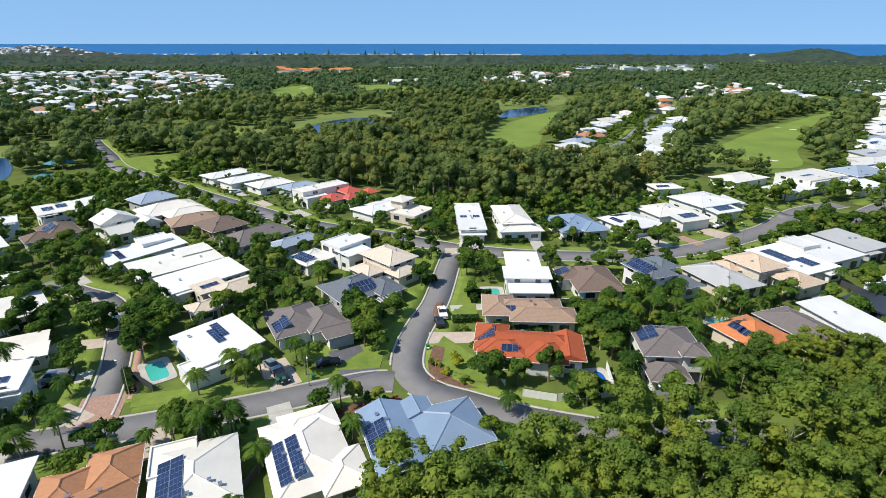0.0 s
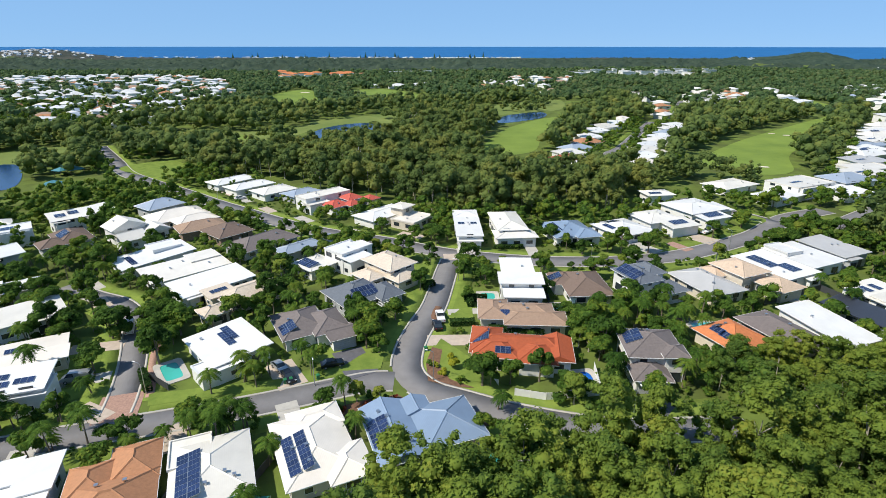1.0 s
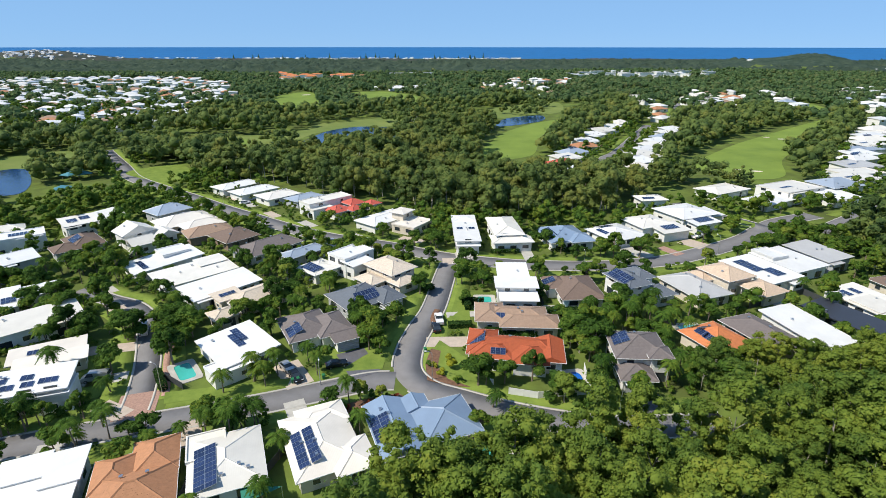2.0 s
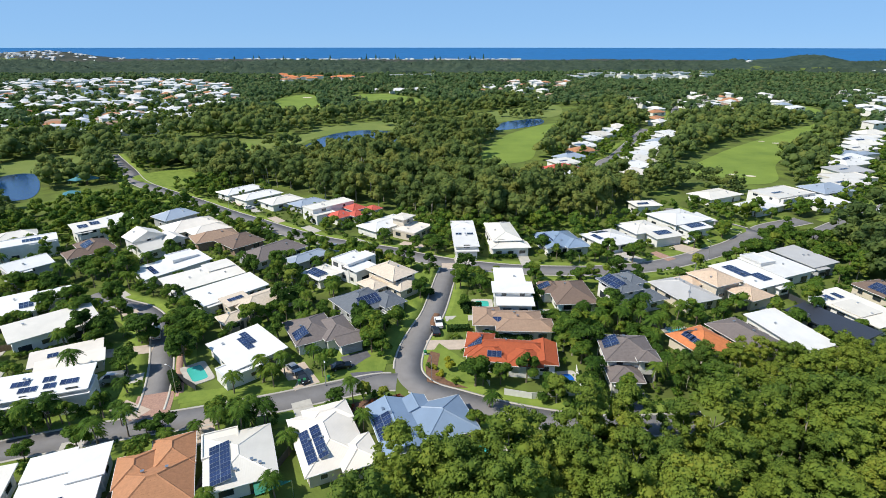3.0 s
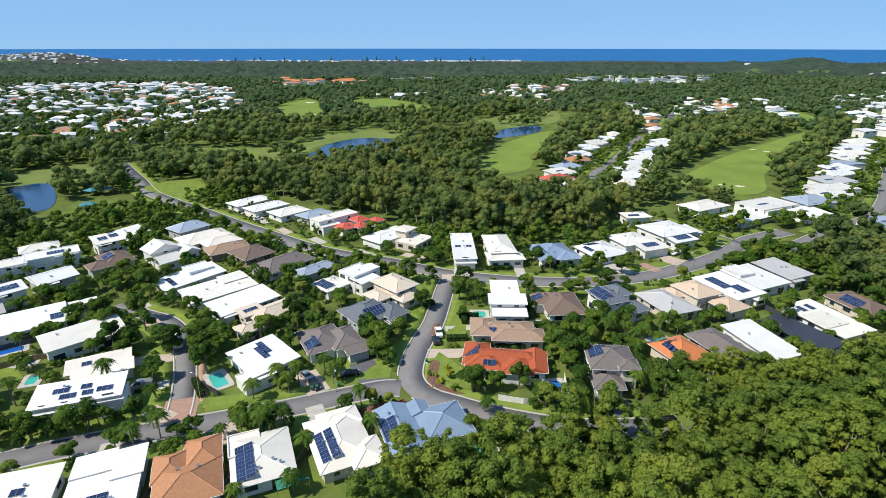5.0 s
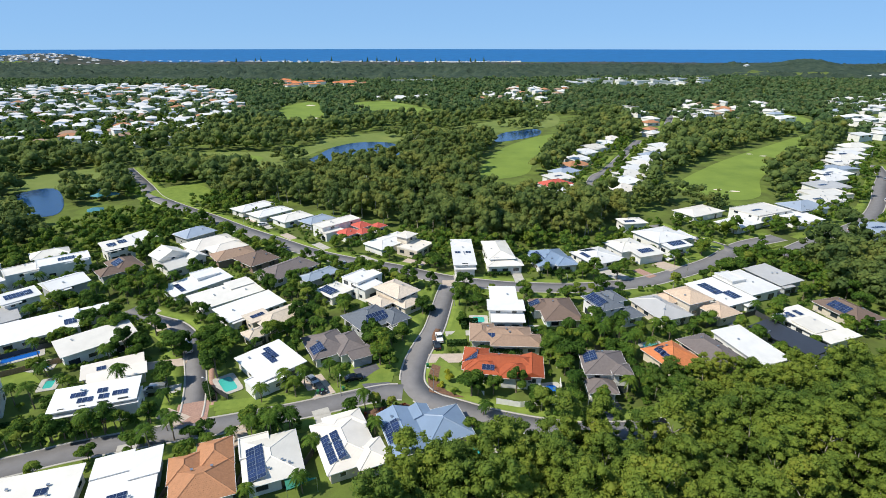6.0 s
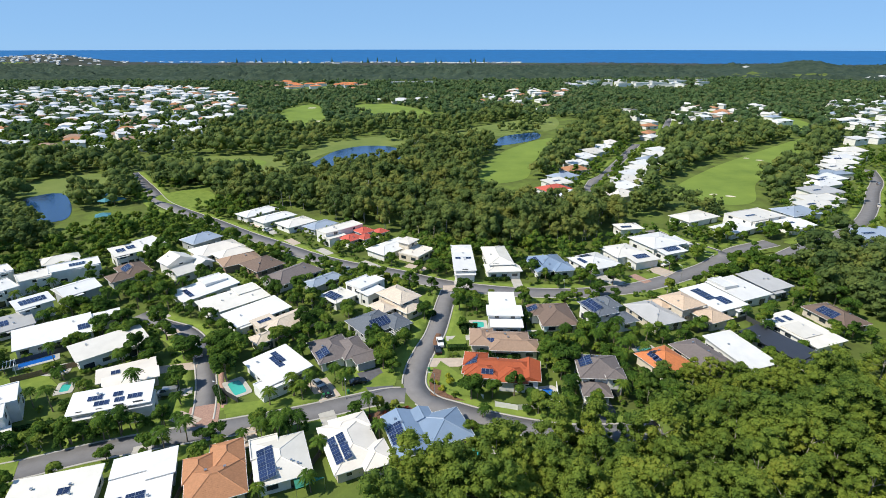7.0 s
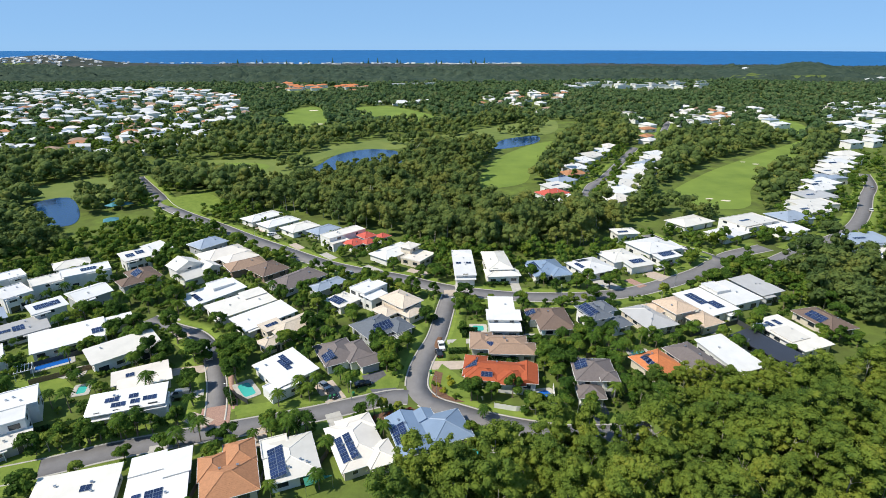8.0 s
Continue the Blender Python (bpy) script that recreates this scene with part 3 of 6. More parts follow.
# front row
house(-7.6, 62.4, 7.6, 14.5, 21, 2.75, "gable_y", "blue", "white", 20, wings=[(8.8, -0.8, 10.4, 10.8, 2.7, "hip", 20), (5.2, 4.6, 5, 4.5, 2.8, "gable_y", 20)], panels=[(0, -2.0, -0.3, 6, 2)])
house(-19.1, 59.1, 10.9, 15.6, 26, 2.75, "hip", "cream", "cream", 16, wings=[(1.6, 6.2, 8.4, 5.6, 2.9, "hip", 16), (3.6, -5.6, 6.6, 7.6, 2.9, "hip", 16)], panels=[(0, -3.6, -1.6, 8, 1), (0, -1.7, -1.6, 8, 1)])
house(-32.6, 54.5, 11.1, 13.4, 23, 2.75, "hip", "white", "white", 13, wings=[(-2.8, 4.4, 6, 6.5, 2.9, "flat", 0)], panels=[(0, -2.9, -1.2, 9, 2)])
house(-43.3, 47.8, 11.4, 10, 23, 2.75, "hip", "terracotta", "cream", 24, wings=[(2.4, 7.4, 6.8, 8.6, 2.7, "hip", 24), (-3.0, 5.4, 6.2, 7.6, 2.72, "hip", 24)])
house(-57.4, 46.6, 11.8, 14.6, 21, 2.8, "skillion_x", "white", "white", 3, wings=[(-2.4, 6.4, 7.0, 6.0, 3.15, "skillion_x", 3), (3.6, 4.6, 5.4, 8.0, 3.5, "skillion_x", 3)], panels=[(0, -0.4, -3.4, 3, 2), (0, -3.6, -3.0, 2, 1)])
house(-72.8, 44.2, 15.6, 11, 18, 2.8, "skillion_y", "white", "white", 4, panels=[(0, 2.0, 0, 2, 1)])
house(-104.9, 70.1, 11, 9.0, 34, 5.2, "flat", "white", "white", wings=[(-1, -8, 9, 6.5, 5.6, "flat", 0)])
house(-97.4, 58.6, 9.5, 5.5, 38, 2.75, "skillion_y", "white", "grey")
# left of the cul-de-sac
house(-77.2, 71.6, 17.5, 8.5, 20, 4.4, "skillion_y", "white", "white", 5, wings=[(-4.6, -1.6, 8.6, 6.5, 3.3, "skillion_y", 4), (6.2, -1.6, 5.6, 6.6, 3.5, "flat", 0)], panels=[(0, -3.5, 0.6, 3, 1), (0, -1.8, -1.6, 3, 1), (0, 1.2, 0.8, 2, 1), (0, 1.8, -1.4, 2, 1), (0, 5, -1, 3, 1)])
house(-81.9, 85.5, 14, 6.5, 29, 2.75, "skillion_y", "cream", "cream", 5, wings=[(1, -4.4, 13, 5, 2.9, "skillion_y", 5)], panels=[(0, -2.5, 0, 2, 1)])
house(-93.4, 97.6, 18.5, 9.6, 45, 3.7, "skillion_y", "white", "white", 5)
house(-114.6, 105.2, 20, 12.6, 37, 2.9, "skillion_y", "white", "white", 4, wings=[(13, 2.4, 9.5, 7, 2.8, "skillion_y", 4)], panels=[(0, 7.4, -2, 3, 2)])
house(-133, 109, 15.5, 10, 44, 2.8, "skillion_y", "grey", "white", 5, panels=[(0, -4, 0, 4, 1), (0, 0, 0, 3, 2)])
house(-131.5, 120.5, 10.5, 8, 50, 5.2, "skillion_y", "white", "white", 5, panels=[(0, 0, 0, 7, 2)])
house(-152, 132, 9, 12, 55, 5, "flat", "white", "white")
house(-147.2, 142, 10, 9, 45, 4.9, "flat", "white", "white")
house(-138.7, 151.6, 16.5, 9, 38, 5, "flat", "white", "white", panels=[(0, 1, 0, 5, 2)])
house(-127.7, 167, 11, 10, 45, 5, "skillion_y", "white", "white", 5, panels=[(0, -2, 0, 3, 2), (0, 2, 1, 3, 2)])
house(-117.1, 152.5, 9.8, 14, 47, 2.9, "hip", "brown", "grey", 24, wings=[(-6, -4, 8, 8, 3, "hip", 22)], panels=[(0, -2.2, 0, 5, 2)])
house(-124.7, 131.7, 11.8, 11, 54, 5, "gable_x", "white", "grey", 16)
house(-103.5, 158.4, 11, 9, 51, 4.7, "gable_y", "white", "white", 24, wings=[(-2, -9, 8, 8, 3.2, "gable_x", 24), (7, -5, 7, 9, 3.2, "gable_y", 24)])
house(-95, 176, 19.2, 13, 47, 2.8, "hip", "cream", "cream", 20, wings=[(2, -10, 14, 9, 3, "hip", 20)])
house(-81, 163.5, 15.4, 10, 38, 2.8, "hip", "tan", "brown", 22)
house(-106, 186.3, 14, 11, 55, 3.6, "hip", "steel", "grey", 22)
house(-126.9, 182, 9, 14, 50, 2.8, "skillion_x", "white", "white", 4)
house(-152, 163, 13, 9, 40, 2.8, "hip", "white", "grey")
house(-165, 145, 12, 9, 50, 4.9, "flat", "white", "white")
house(-150, 116, 12, 9, 45, 2.8, "skillion_y", "steel", "grey", 4)
house(-128, 90, 9, 10, 40, 4.9, "flat", "white", "white")
# between the cul-de-sac and the curving street
house(-83, 136.2, 20, 12, 46, 2.8, "skillion_x", "white", "white", 3, wings=[(4, 3, 8, 7, 4.2, "flat", 0)], panels=[(0, -6, 1, 4, 1), (0, -6, -2, 4, 1)])
house(-69.9, 127.6, 21, 11.6, 45, 2.8, "skillion_y", "white", "white", 4, wings=[(6, 3.6, 8, 6, 3.6, "skillion_y", 3)])
house(-59.2, 119, 19, 10.6, 48, 2.8, "skillion_y", "white", "white", 4)
house(-47.5, 113.5, 15.6, 9.5, 47, 2.8, "hip", "sand", "cream", 18, wings=[(-6, 3.8, 7, 6, 3.3, "skillion_y", 4)], panels=[(1, 0, 0, 4, 1)])
house(-52, 102.8, 6.6, 5.8, 42, 2.8, "hip", "sand", "cream", 18)
house(-43.4, 88.6, 12.6, 15, 44, 2.9, "skillion_x", "white", "white", 2.5, wings=[(-4.6, -6.2, 8, 5.5, 2.5, "flat", 0)], panels=[(0, 1.6, 2.8, 6, 1), (0, 0.3, 1.0, 6, 1)])
house(-31.0, 97.2, 10.5, 13, 30, 2.75, "hip", "plum", "white", 22, wings=[(5, -2.6, 8, 11, 3, "hip", 22), (6.4, -8.2, 6.4, 6, 2.7, "gable_x", 18)], panels=[(0, -3.2, -2.6, 4, 2)], garage=(2, 0))
house(-21.3, 112.6, 12.8, 12.5, 40, 2.75, "hip", "slate", "grey", 22, wings=[(5.5, -4, 7, 9, 3, "hip", 22)], panels=[(0, -0.5, -4.0, 8, 1), (0, 0.5, -2.4, 6, 1)])
house(-35.7, 131.3, 9.5, 9.5, 50, 2.9, "hip", "white", "white", 10, panels=[(0, -2.2, 0, 6, 2)])
house(-27.1, 136.7, 11.1, 8, 50, 5.6, "flat", "white", "white", wings=[(-2, -5, 8, 6, 4.6, "skillion_y", 4)])
house(-14.7, 127.9, 9.5, 12.6, 46, 4.9, "hip", "sand", "cream", 18, wings=[(-1, -6.6, 8, 6, 2.9, "hip", 18), (-7, 0, 6, 8, 3, "hip", 18)])
house(-56.3, 149.7, 19.8, 12.1, 52, 2.75, "hip", "plum", "grey", 20)
house(-43.6, 144.5, 13.9, 7, 48, 2.75, "hip", "steel", "grey", 16)
house(-70.8, 159.4, 12.4, 13.4, 50, 2.75, "hip", "brown", "brown", 20)
# beyond the collector road, edge of the wood
house(-95.6, 229, 19.7, 11, 52, 2.8, "hip", "white", "white", 12)
house(-84.4, 220, 19.1, 11, 50, 2.8, "hip", "white", "white", 12)
house(-71.5, 212, 16, 12, 48, 2.8, "hip", "white", "white", 12)
house(-59, 208, 14.3, 9.6, 52, 2.8, "hip", "steel", "grey", 14)
house(-47.5, 197.5, 20, 8, 45, 5, "flat", "white", "white", wings=[(-6, -5, 9, 5, 3.4, "flat", 0)])
house(-41.2, 189.6, 9, 8, 46, 2.8, "hip", "brightred", "white", 24, wings=[(9, 2.5, 7.5, 7.5, 3.4, "hip", 24), (5, -4, 6.5, 6, 3, "hip", 24), (14.5, -2.5, 6, 6, 3, "hip", 24)])
house(-22.2, 179.5, 20, 11.5, 50, 2.8, "hip", "white", "white", 10)
house(-11.3, 173.8, 12, 10, 58, 2.8, "flat", "cream", "cream", wings=[(2, 6, 7.5, 6.5, 5.6, "hip", 10)])
house(7.4, 160.9, 8.5, 24, 3, 4.5, "skillion_y", "white", "white", 3, wings=[(0, 8.5, 8.2, 7, 5.4, "hip", 8), (0, -10.5, 8.0, 5, 3.2, "skillion_y", 3)], panels=[(0, -2, -1, 2, 1), (0, 2, -1, 2, 1)])
house(20.9, 164.5, 10, 20, 6, 4.6, "hip", "white", "white", 15, wings=[(0.5, -9.5, 13.5, 8, 3.2, "hip", 12)])
house(40.4, 161.5, 14.5, 16, 12, 2.75, "hip", "blue", "white", 20, wings=[(3.5, -5.5, 8.5, 8.5, 3, "hip", 20), (-4.5, -5, 6.5, 8, 3, "gable_y", 20)], panels=[(0, -5.2, 1, 5, 2), (0, -5.2, -3, 3, 2)])
house(59, 163.4, 15, 15, 26, 2.8, "hip", "white", "white", 12, panels=[(0, -5, 1, 5, 1), (0, -1, 4.5, 5, 2)])
house(72.9, 173, 14, 13, 21, 3.6, "hip", "white", "white", 10, wings=[(3, -8, 12, 9, 3.2, "skillion_y", 4)], panels=[(1, 0, 0, 6, 2)])
house(91, 184, 18, 16, 24, 4.2, "hip", "white", "white", 8, wings=[(-2, -9, 12, 9, 3.4, "skillion_y", 5), (8, -3, 8, 10, 3.4, "skillion_y", 4)], panels=[(1, 0.5, 0, 7, 3)])
house(84.7, 203.4, 11.7, 8.8, 10, 4, "hip", "white", "white", 10, panels=[(0, -2, -2, 5, 1)])
# right of the curving street
house(19, 122.2, 8.6, 12.5, -1, 5, "skillion_y", "white", "white", 3, wings=[(0.3, -6, 11.2, 6.5, 5.0, "skillion_y", 3), (0.6, -10.8, 10, 5.2, 3.3, "skillion_y", 4)])
house(35.4, 118.4, 11.5, 15, 4, 2.75, "hip", "brown", "white", 22, wings=[(-4.5, 3, 7, 8, 2.9, "hip", 22)], panels=[(1, -2.2, 0, 3, 2)])
house(49, 119.2, 8, 11, 22, 5, "hip", "slate", "white", 22, wings=[(4.8, -5.8, 8, 7, 3, "hip", 22), (4.5, 1.5, 6, 8, 5.2, "hip", 22)], panels=[(0, -2.1, 0.4, 7, 2)])
house(67.2, 120.1, 11.5, 15.7, 20, 2.75, "hip", "grey", "cream", 18)
house(77.5, 124.6, 10, 11, 24, 4.7, "hip", "beige", "cream", 18, wings=[(3.5, -8.8, 9, 9, 3, "hip", 18), (-5, 3.5, 6, 7, 3, "hip", 18)])
house(90.6, 131, 12, 18.3, 21, 2.8, "skillion_x", "white", "white", 3, panels=[(0, -2.5, 2.5, 8, 1), (0, -0.7, 2.5, 8, 1), (0, 1, -3.6, 5, 2)])
house(102.8, 138.2, 12.5, 17, 20, 2.9, "skillion_x", "white", "white", 3, wings=[(-3, 4, 6, 8, 3.9, "flat", 0)])
house(114.4, 143.2, 10, 16, 18, 3.6, "skillion_x", "grey", "grey", 4)
house(123.7, 118.9, 11, 15.5, 16, 2.75, "hip", "brown", "cream", 20, panels=[(0, -2.8, 0.5, 6, 2)])
house(107.4, 109.5, 11.3, 20, 18, 2.8, "skillion_x", "white", "white", 3, wings=[(-1.5, -1, 7, 8, 3.15, "skillion_x", 3)], panels=[(0, -2, 6, 3, 1), (0, 1, 6, 3, 1), (0, 0, -3.5, 2, 2)])
house(95.6, 101.5, 8.6, 18.2, 27, 2.8, "skillion_x", "dark", "white", 3)
house(82.3, 96.6, 10.2, 17, 20, 2.8, "skillion_y", "white", "white", 4)
house(71.4, 94.6, 9.7, 15.5, 21, 2.75, "hip", "plum", "cream", 18)
house(60, 92.3, 11, 11, 24, 2.75, "hip", "orange", "cream", 24, panels=[(0, -3.0, 1.2, 3, 1), (0, -3.2, -0.8, 2, 1), (0, -1.8, 2.2, 2, 1)])
house(40.2, 85.2, 11, 11, -3, 5, "hip", "plum", "white", 22, wings=[(-1.8, -6.5, 7.2, 7, 2.9, "hip", 22), (3.2, -3.6, 5, 5, 5.5, "hip", 22)], panels=[(0, -3.3, 0.9, 4, 2), (0, -1.5, 3.2, 2, 1)], garage=(1, 0))
house(15.4, 88.4, 19.5, 8.6, -7, 2.75, "hip", "red", "white", 22, wings=[(-4.5, -2.6, 9, 7, 3, "hip", 22), (3.4, -3.2, 8, 8, 3, "hip", 22), (7.6, -1.0, 6, 9.5, 3, "gable_y", 20), (-6.6, 2.6, 6.5, 7, 3, "hip", 22)], panels=[(0, -7.6, 1.0, 4, 2), (0, -3.6, -2.6, 3, 1), (1, 1.4, -1.6, 3, 1)],
      label="single-storey white house with deep red tiled roof and solar panels")
house(17.4, 103, 15.5, 8.5, -2, 2.75, "hip", "tan", "cream", 20, wings=[(3, -3.6, 14, 6.8, 3, "hip", 20), (-6, 0.4, 7, 10, 3, "hip", 20)], panels=[(0, -3.5, -2.3, 2, 1)])
# right, by the fairway
house(124, 223.8, 22, 13, 28, 2.8, "hip", "white", "white", 10)
house(134.6, 206, 19, 12, 30, 2.8, "hip", "white", "white", 8)


def fairway_houses(*rows):
    for hx, hy, hw, hd, hr, he, hk in rows:
        pan = [(0, -3, 0, 6, 1)] if (int(hx) % 3) < 2 else []
        q = int(hx * 7 + hy * 3)
        house(hx, hy, hw + q % 4 - 2, hd + 1.5 + q % 3 * 0.6, hr + q % 13 - 6, he * (0.7 + q % 5 * 0.06), hk, ("white", "white", "steel", "white", "grey", "warm", "white")[q % 7], "white", panels=pan)


fairway_houses((151, 219, 24, 13, 20, 5.2, 'flat'), (166, 212, 17, 10, 22, 3.4, 'skillion_y'), (176, 227, 20, 12, 22, 5.2, 'hip'), (195, 242, 22, 11, 18, 5.0, 'skillion_y'), (206, 256, 24, 11, 18, 5.2, 'flat'), (217, 272, 22, 12, 20, 5.2, 'skillion_y'), (229, 288, 22, 11, 20, 5.0, 'hip'), (241, 303, 24, 12, 20, 5.2, 'skillion_y'))
fairway_houses((254, 318, 24, 12, 18, 5.0, 'flat'), (267, 333, 24, 12, 16, 5.2, 'skillion_y'), (280, 348, 24, 12, 16, 5.2, 'hip'), (293, 364, 24, 12, 16, 5.0, 'skillion_y'), (308, 382, 24, 12, 16, 5.2, 'flat'), (323, 400, 24, 12, 16, 5.2, 'hip'), (189, 192, 20, 11, 16, 5.0, 'skillion_y'), (187, 177, 20, 11, 15, 4.2, 'flat'))
# estate beyond the wood
for hx, hy, hr, tn in ((70, 262, 35, "white"), (64, 278, 35, "brightred"), (69, 295, 36, "white"), (76, 311, 36, "steel"), (88, 332, 30, "terracotta"), (94, 352, 30, "white"), (104, 372, 30, "white"), (116, 392, 30, "white"),
                       (128, 412, 30, "white"), (140, 432, 30, "cream"), (98, 262, 34, "cream"), (106, 280, 34, "white"), (113, 296, 34, "white"), (122, 312, 34, "white"), (131, 328, 34, "white"), (140, 344, 34, "white"),
                       (150, 362, 34, "steel"), (160, 380, 34, "white"), (170, 398, 34, "white")):
    house(hx, hy, 16 + int(hy) % 3, 12 + int(hx) % 3, hr + int(hx * 5) % 11 - 5, 4.2 if hx > 94 else 3.0, "hip" if tn != "white" else "skillion_y", tn, "white", panels=[(0, 0, 0, 6, 1)] if int(hy) % 2 else [])


# ---- distant houses: four kinds, copied ----
def far_house(w, d, eave, kind, tone):
    """A plain distant house: walls, roof, and a dark window band on each long side."""
    root = empty("house", pose(0, 0, 0))
    st = "two-storey" if eave > 4.4 else "single-storey"
    tagged(root, f"distant {st} white house with {TONES[tone]} roof", "house", "distant houses")
    link("wall", boxes("wall", [(0, 0, -2, w - 1, d - 1, eave + 2.05)]), WALL["white"], root)
    rv, rf, _ = roof_mesh(kind, w, d, {"hip": 20, "gable_x": 18, "skillion_y": 5, "flat": 0}[kind])
    link("roof", raw("roof", rv, rf), ROOF[tone], root).matrix_basis = Matrix.Translation((0, 0, eave))
    for k in (-0.25, 0.25):
        link("window", boxes("window", [(k * w, -(d / 2 - 0.49), 1.0 if eave < 4.4 else 3.8, 3, 0.08, 1.3)]), glass, root)
    return root


FAR_SPEC = [(17, 12, 3.2, "hip", "white"), (16, 11, 5.6, "hip", "white"), (18, 11, 5.4, "skillion_y", "white"), (17, 12, 3.2, "hip", "terracotta"), (16, 12, 3.2, "hip", "tan"), (17, 12, 3.2, "hip", "steel"),
            (16, 12, 3.2, "hip", "cream"), (24, 13, 6.0, "hip", "orange"), (30, 9, 6.5, "flat", "white")]
FAR = [far_house(*q) for q in FAR_SPEC[:7]]
far_joined = {}
estates = []
used = set()
rf_ = random.Random(5)


def put_far(k, x, y, rot):
    m = pose(x, y, float(ground_z(x, y)), 0, 0, rot)
    c, s = math.cos(radians(rot)), math.sin(radians(rot))
    footprints.append((x, y, 10, 7, c, s))
    if y > 620 or k > 6:
        far_joined.setdefault(FAR_SPEC[k][4], []).append((k, m))
    elif k in used:
        copy_thing(FAR[k], m)
    else:
        FAR[k].matrix_basis = m
        used.add(k)


def estate(poly, along, across, rot, kinds, keep=0.85):
    """Rows of houses on a street grid within an outline."""
    estates.append(poly)
    xs, ys = [p[0] for p in poly], [p[1] for p in poly]
    c, s = math.cos(radians(rot)), math.sin(radians(rot))
    cx, cy = sum(xs) / len(xs), sum(ys) / len(ys)
    R = int(700 / along)
    for i in range(-R, R):
        for j in range(-R, R):
            u, v = i * along + rf_.uniform(-3.5, 3.5) + 5 * math.sin(j), j * across + (3 if j % 2 else -2) + rf_.uniform(-3, 3) + 9 * math.sin(i * 0.21)
            x, y = cx + u * c - v * s, cy + u * s + v * c
            if inside(poly, x, y) and rf_.random() < keep and not taken(x, y, 5) and not on_road(x, y, 8):
                put_far(rf_.choice(kinds), x, y, rot + rf_.choice((0, 90)) + rf_.uniform(-14, 14))


MIX = (0, 0, 0, 0, 0, 1, 1, 2, 2, 3, 6, 6, 5, 4)
estate([(-405, 394), (-230, 394), (-245, 560), (-260, 690), (-380, 960), (-560, 1150), (-830, 1040), (-600, 640)], 19, 19.5, 28, MIX, 0.62)
estate([(-800, 960), (-560, 1000), (-560, 1060), (-860, 1040)], 24, 30, 10, MIX, 0.8)
estate([(40, 770), (66, 760), (126, 690), (180, 830), (225, 1040), (140, 1000), (60, 850)], 26, 28, 20, (0, 0, 3, 4, 6, 1), 0.75)
estate([(228, 1040), (490, 1045), (560, 1200), (258, 1190)], 34, 34, 8, (8, 8, 2), 0.75)
estate([(257, 601), (354, 791), (392, 716), (287, 515)], 21, 24, 35, (0, 0, 1, 3, 4, 6, 2), 0.85)
estate([(404, 716), (471, 790), (377, 577), (331, 535)], 21, 22, 35, (0, 0, 1, 2, 5, 6), 0.85)
estate([(390, 500), (455, 530), (760, 930), (560, 810)], 24, 26, 25, (0, 0, 1, 2, 5), 0.7)
estate([(330, 410), (352, 408), (470, 560), (450, 560)], 20, 20, 20, (1, 2, 2, 0), 0.9)
estate([(185, 470), (205, 465), (262, 690), (235, 690)], 22, 22, 34, (0, 1, 2, 2, 3), 0.7)
estate([(700, 1500), (1050, 1350), (1200, 1500), (800, 1700)], 40, 45, 10, (8, 0, 0), 0.07)
for k in range(30):
    a, b = rf_.uniform(0, 1), rf_.uniform(-1, 1)
    put_far(rf_.choice((7, 3, 7, 3, 4)), -385 + 225 * a, 1175 - 60 * a + 75 * b, rf_.choice((5, 95, 20, 40)))
for k in range(3):
    put_far(8, -110 + k * 36, 1200 + 8 * k, 4)
# coastal strip and hill town
for k in range(150):
    x = -1760 + k * 14.2
    if rf_.random() < (0.45 if x < -1000 else 0.8) and (abs(x + 250) > 40 or k % 3):
        put_far(rf_.choice((0, 1, 8, 1, 2)), x + rf_.uniform(-6, 6), 2775 + 0.02 * abs(x) + rf_.uniform(-75, 60), rf_.uniform(-40, 40))
for k in range(85):
    a, b = rf_.gauss(0, 1), rf_.gauss(0, 1)
    put_far(rf_.choice((0, 1, 0, 2)), -1800 + 190 * a, 2470 + 60 * b, rf_.uniform(-30, 30))
for k in range(9):
    put_far(0, rf_.uniform(-110, -30) if k < 5 else rf_.uniform(-90, -20), rf_.uniform(800, 840), rf_.uniform(0, 60))


# houses too far to tell apart: one mesh for each roof colour
for tone, homes in far_joined.items():
    v, f, mi = [], [], []
    for k, m in homes:
        w, d, eave, kind, _ = FAR_SPEC[k]
        wv, wf = box_vf(0, 0, -2, w - 1, d - 1, eave + 2.05)
        rv, rf, _ = roof_mesh(kind, w, d, {"hip": 20, "skillion_y": 5, "flat": 0}[kind])
        for vs, fs, mat_i, up in ((wv, wf, 0, 0), (rv, rf, 1, eave)):
            f += [tuple(i + len(v) for i in q) for q in fs]
            mi += [mat_i] * len(fs)
            v += [m @ Vector((p[0], p[1], p[2] + up)) for p in vs]
    me = raw("distant_houses", v, f)
    me.materials.append(WALL["white"])
    me.materials.append(ROOF[tone])
    me.polygons.foreach_set("material_index", mi)
    tagged(link("distant_houses", me, None), f"far white houses with {TONES[tone]} roofs", "houses", kind="stuff")


# ---- trees ----
def ball(level):
    bm = bmesh.new()
    bmesh.ops.create_icosphere(bm, subdivisions=level, radius=1.0)
    v = np.array([p.co[:] for p in bm.verts])
    f = np.array([[p.index for p in q.verts] for q in bm.faces])
    bm.free()
    return v, f


BALLS = {1: ball(1), 2: ball(2)}


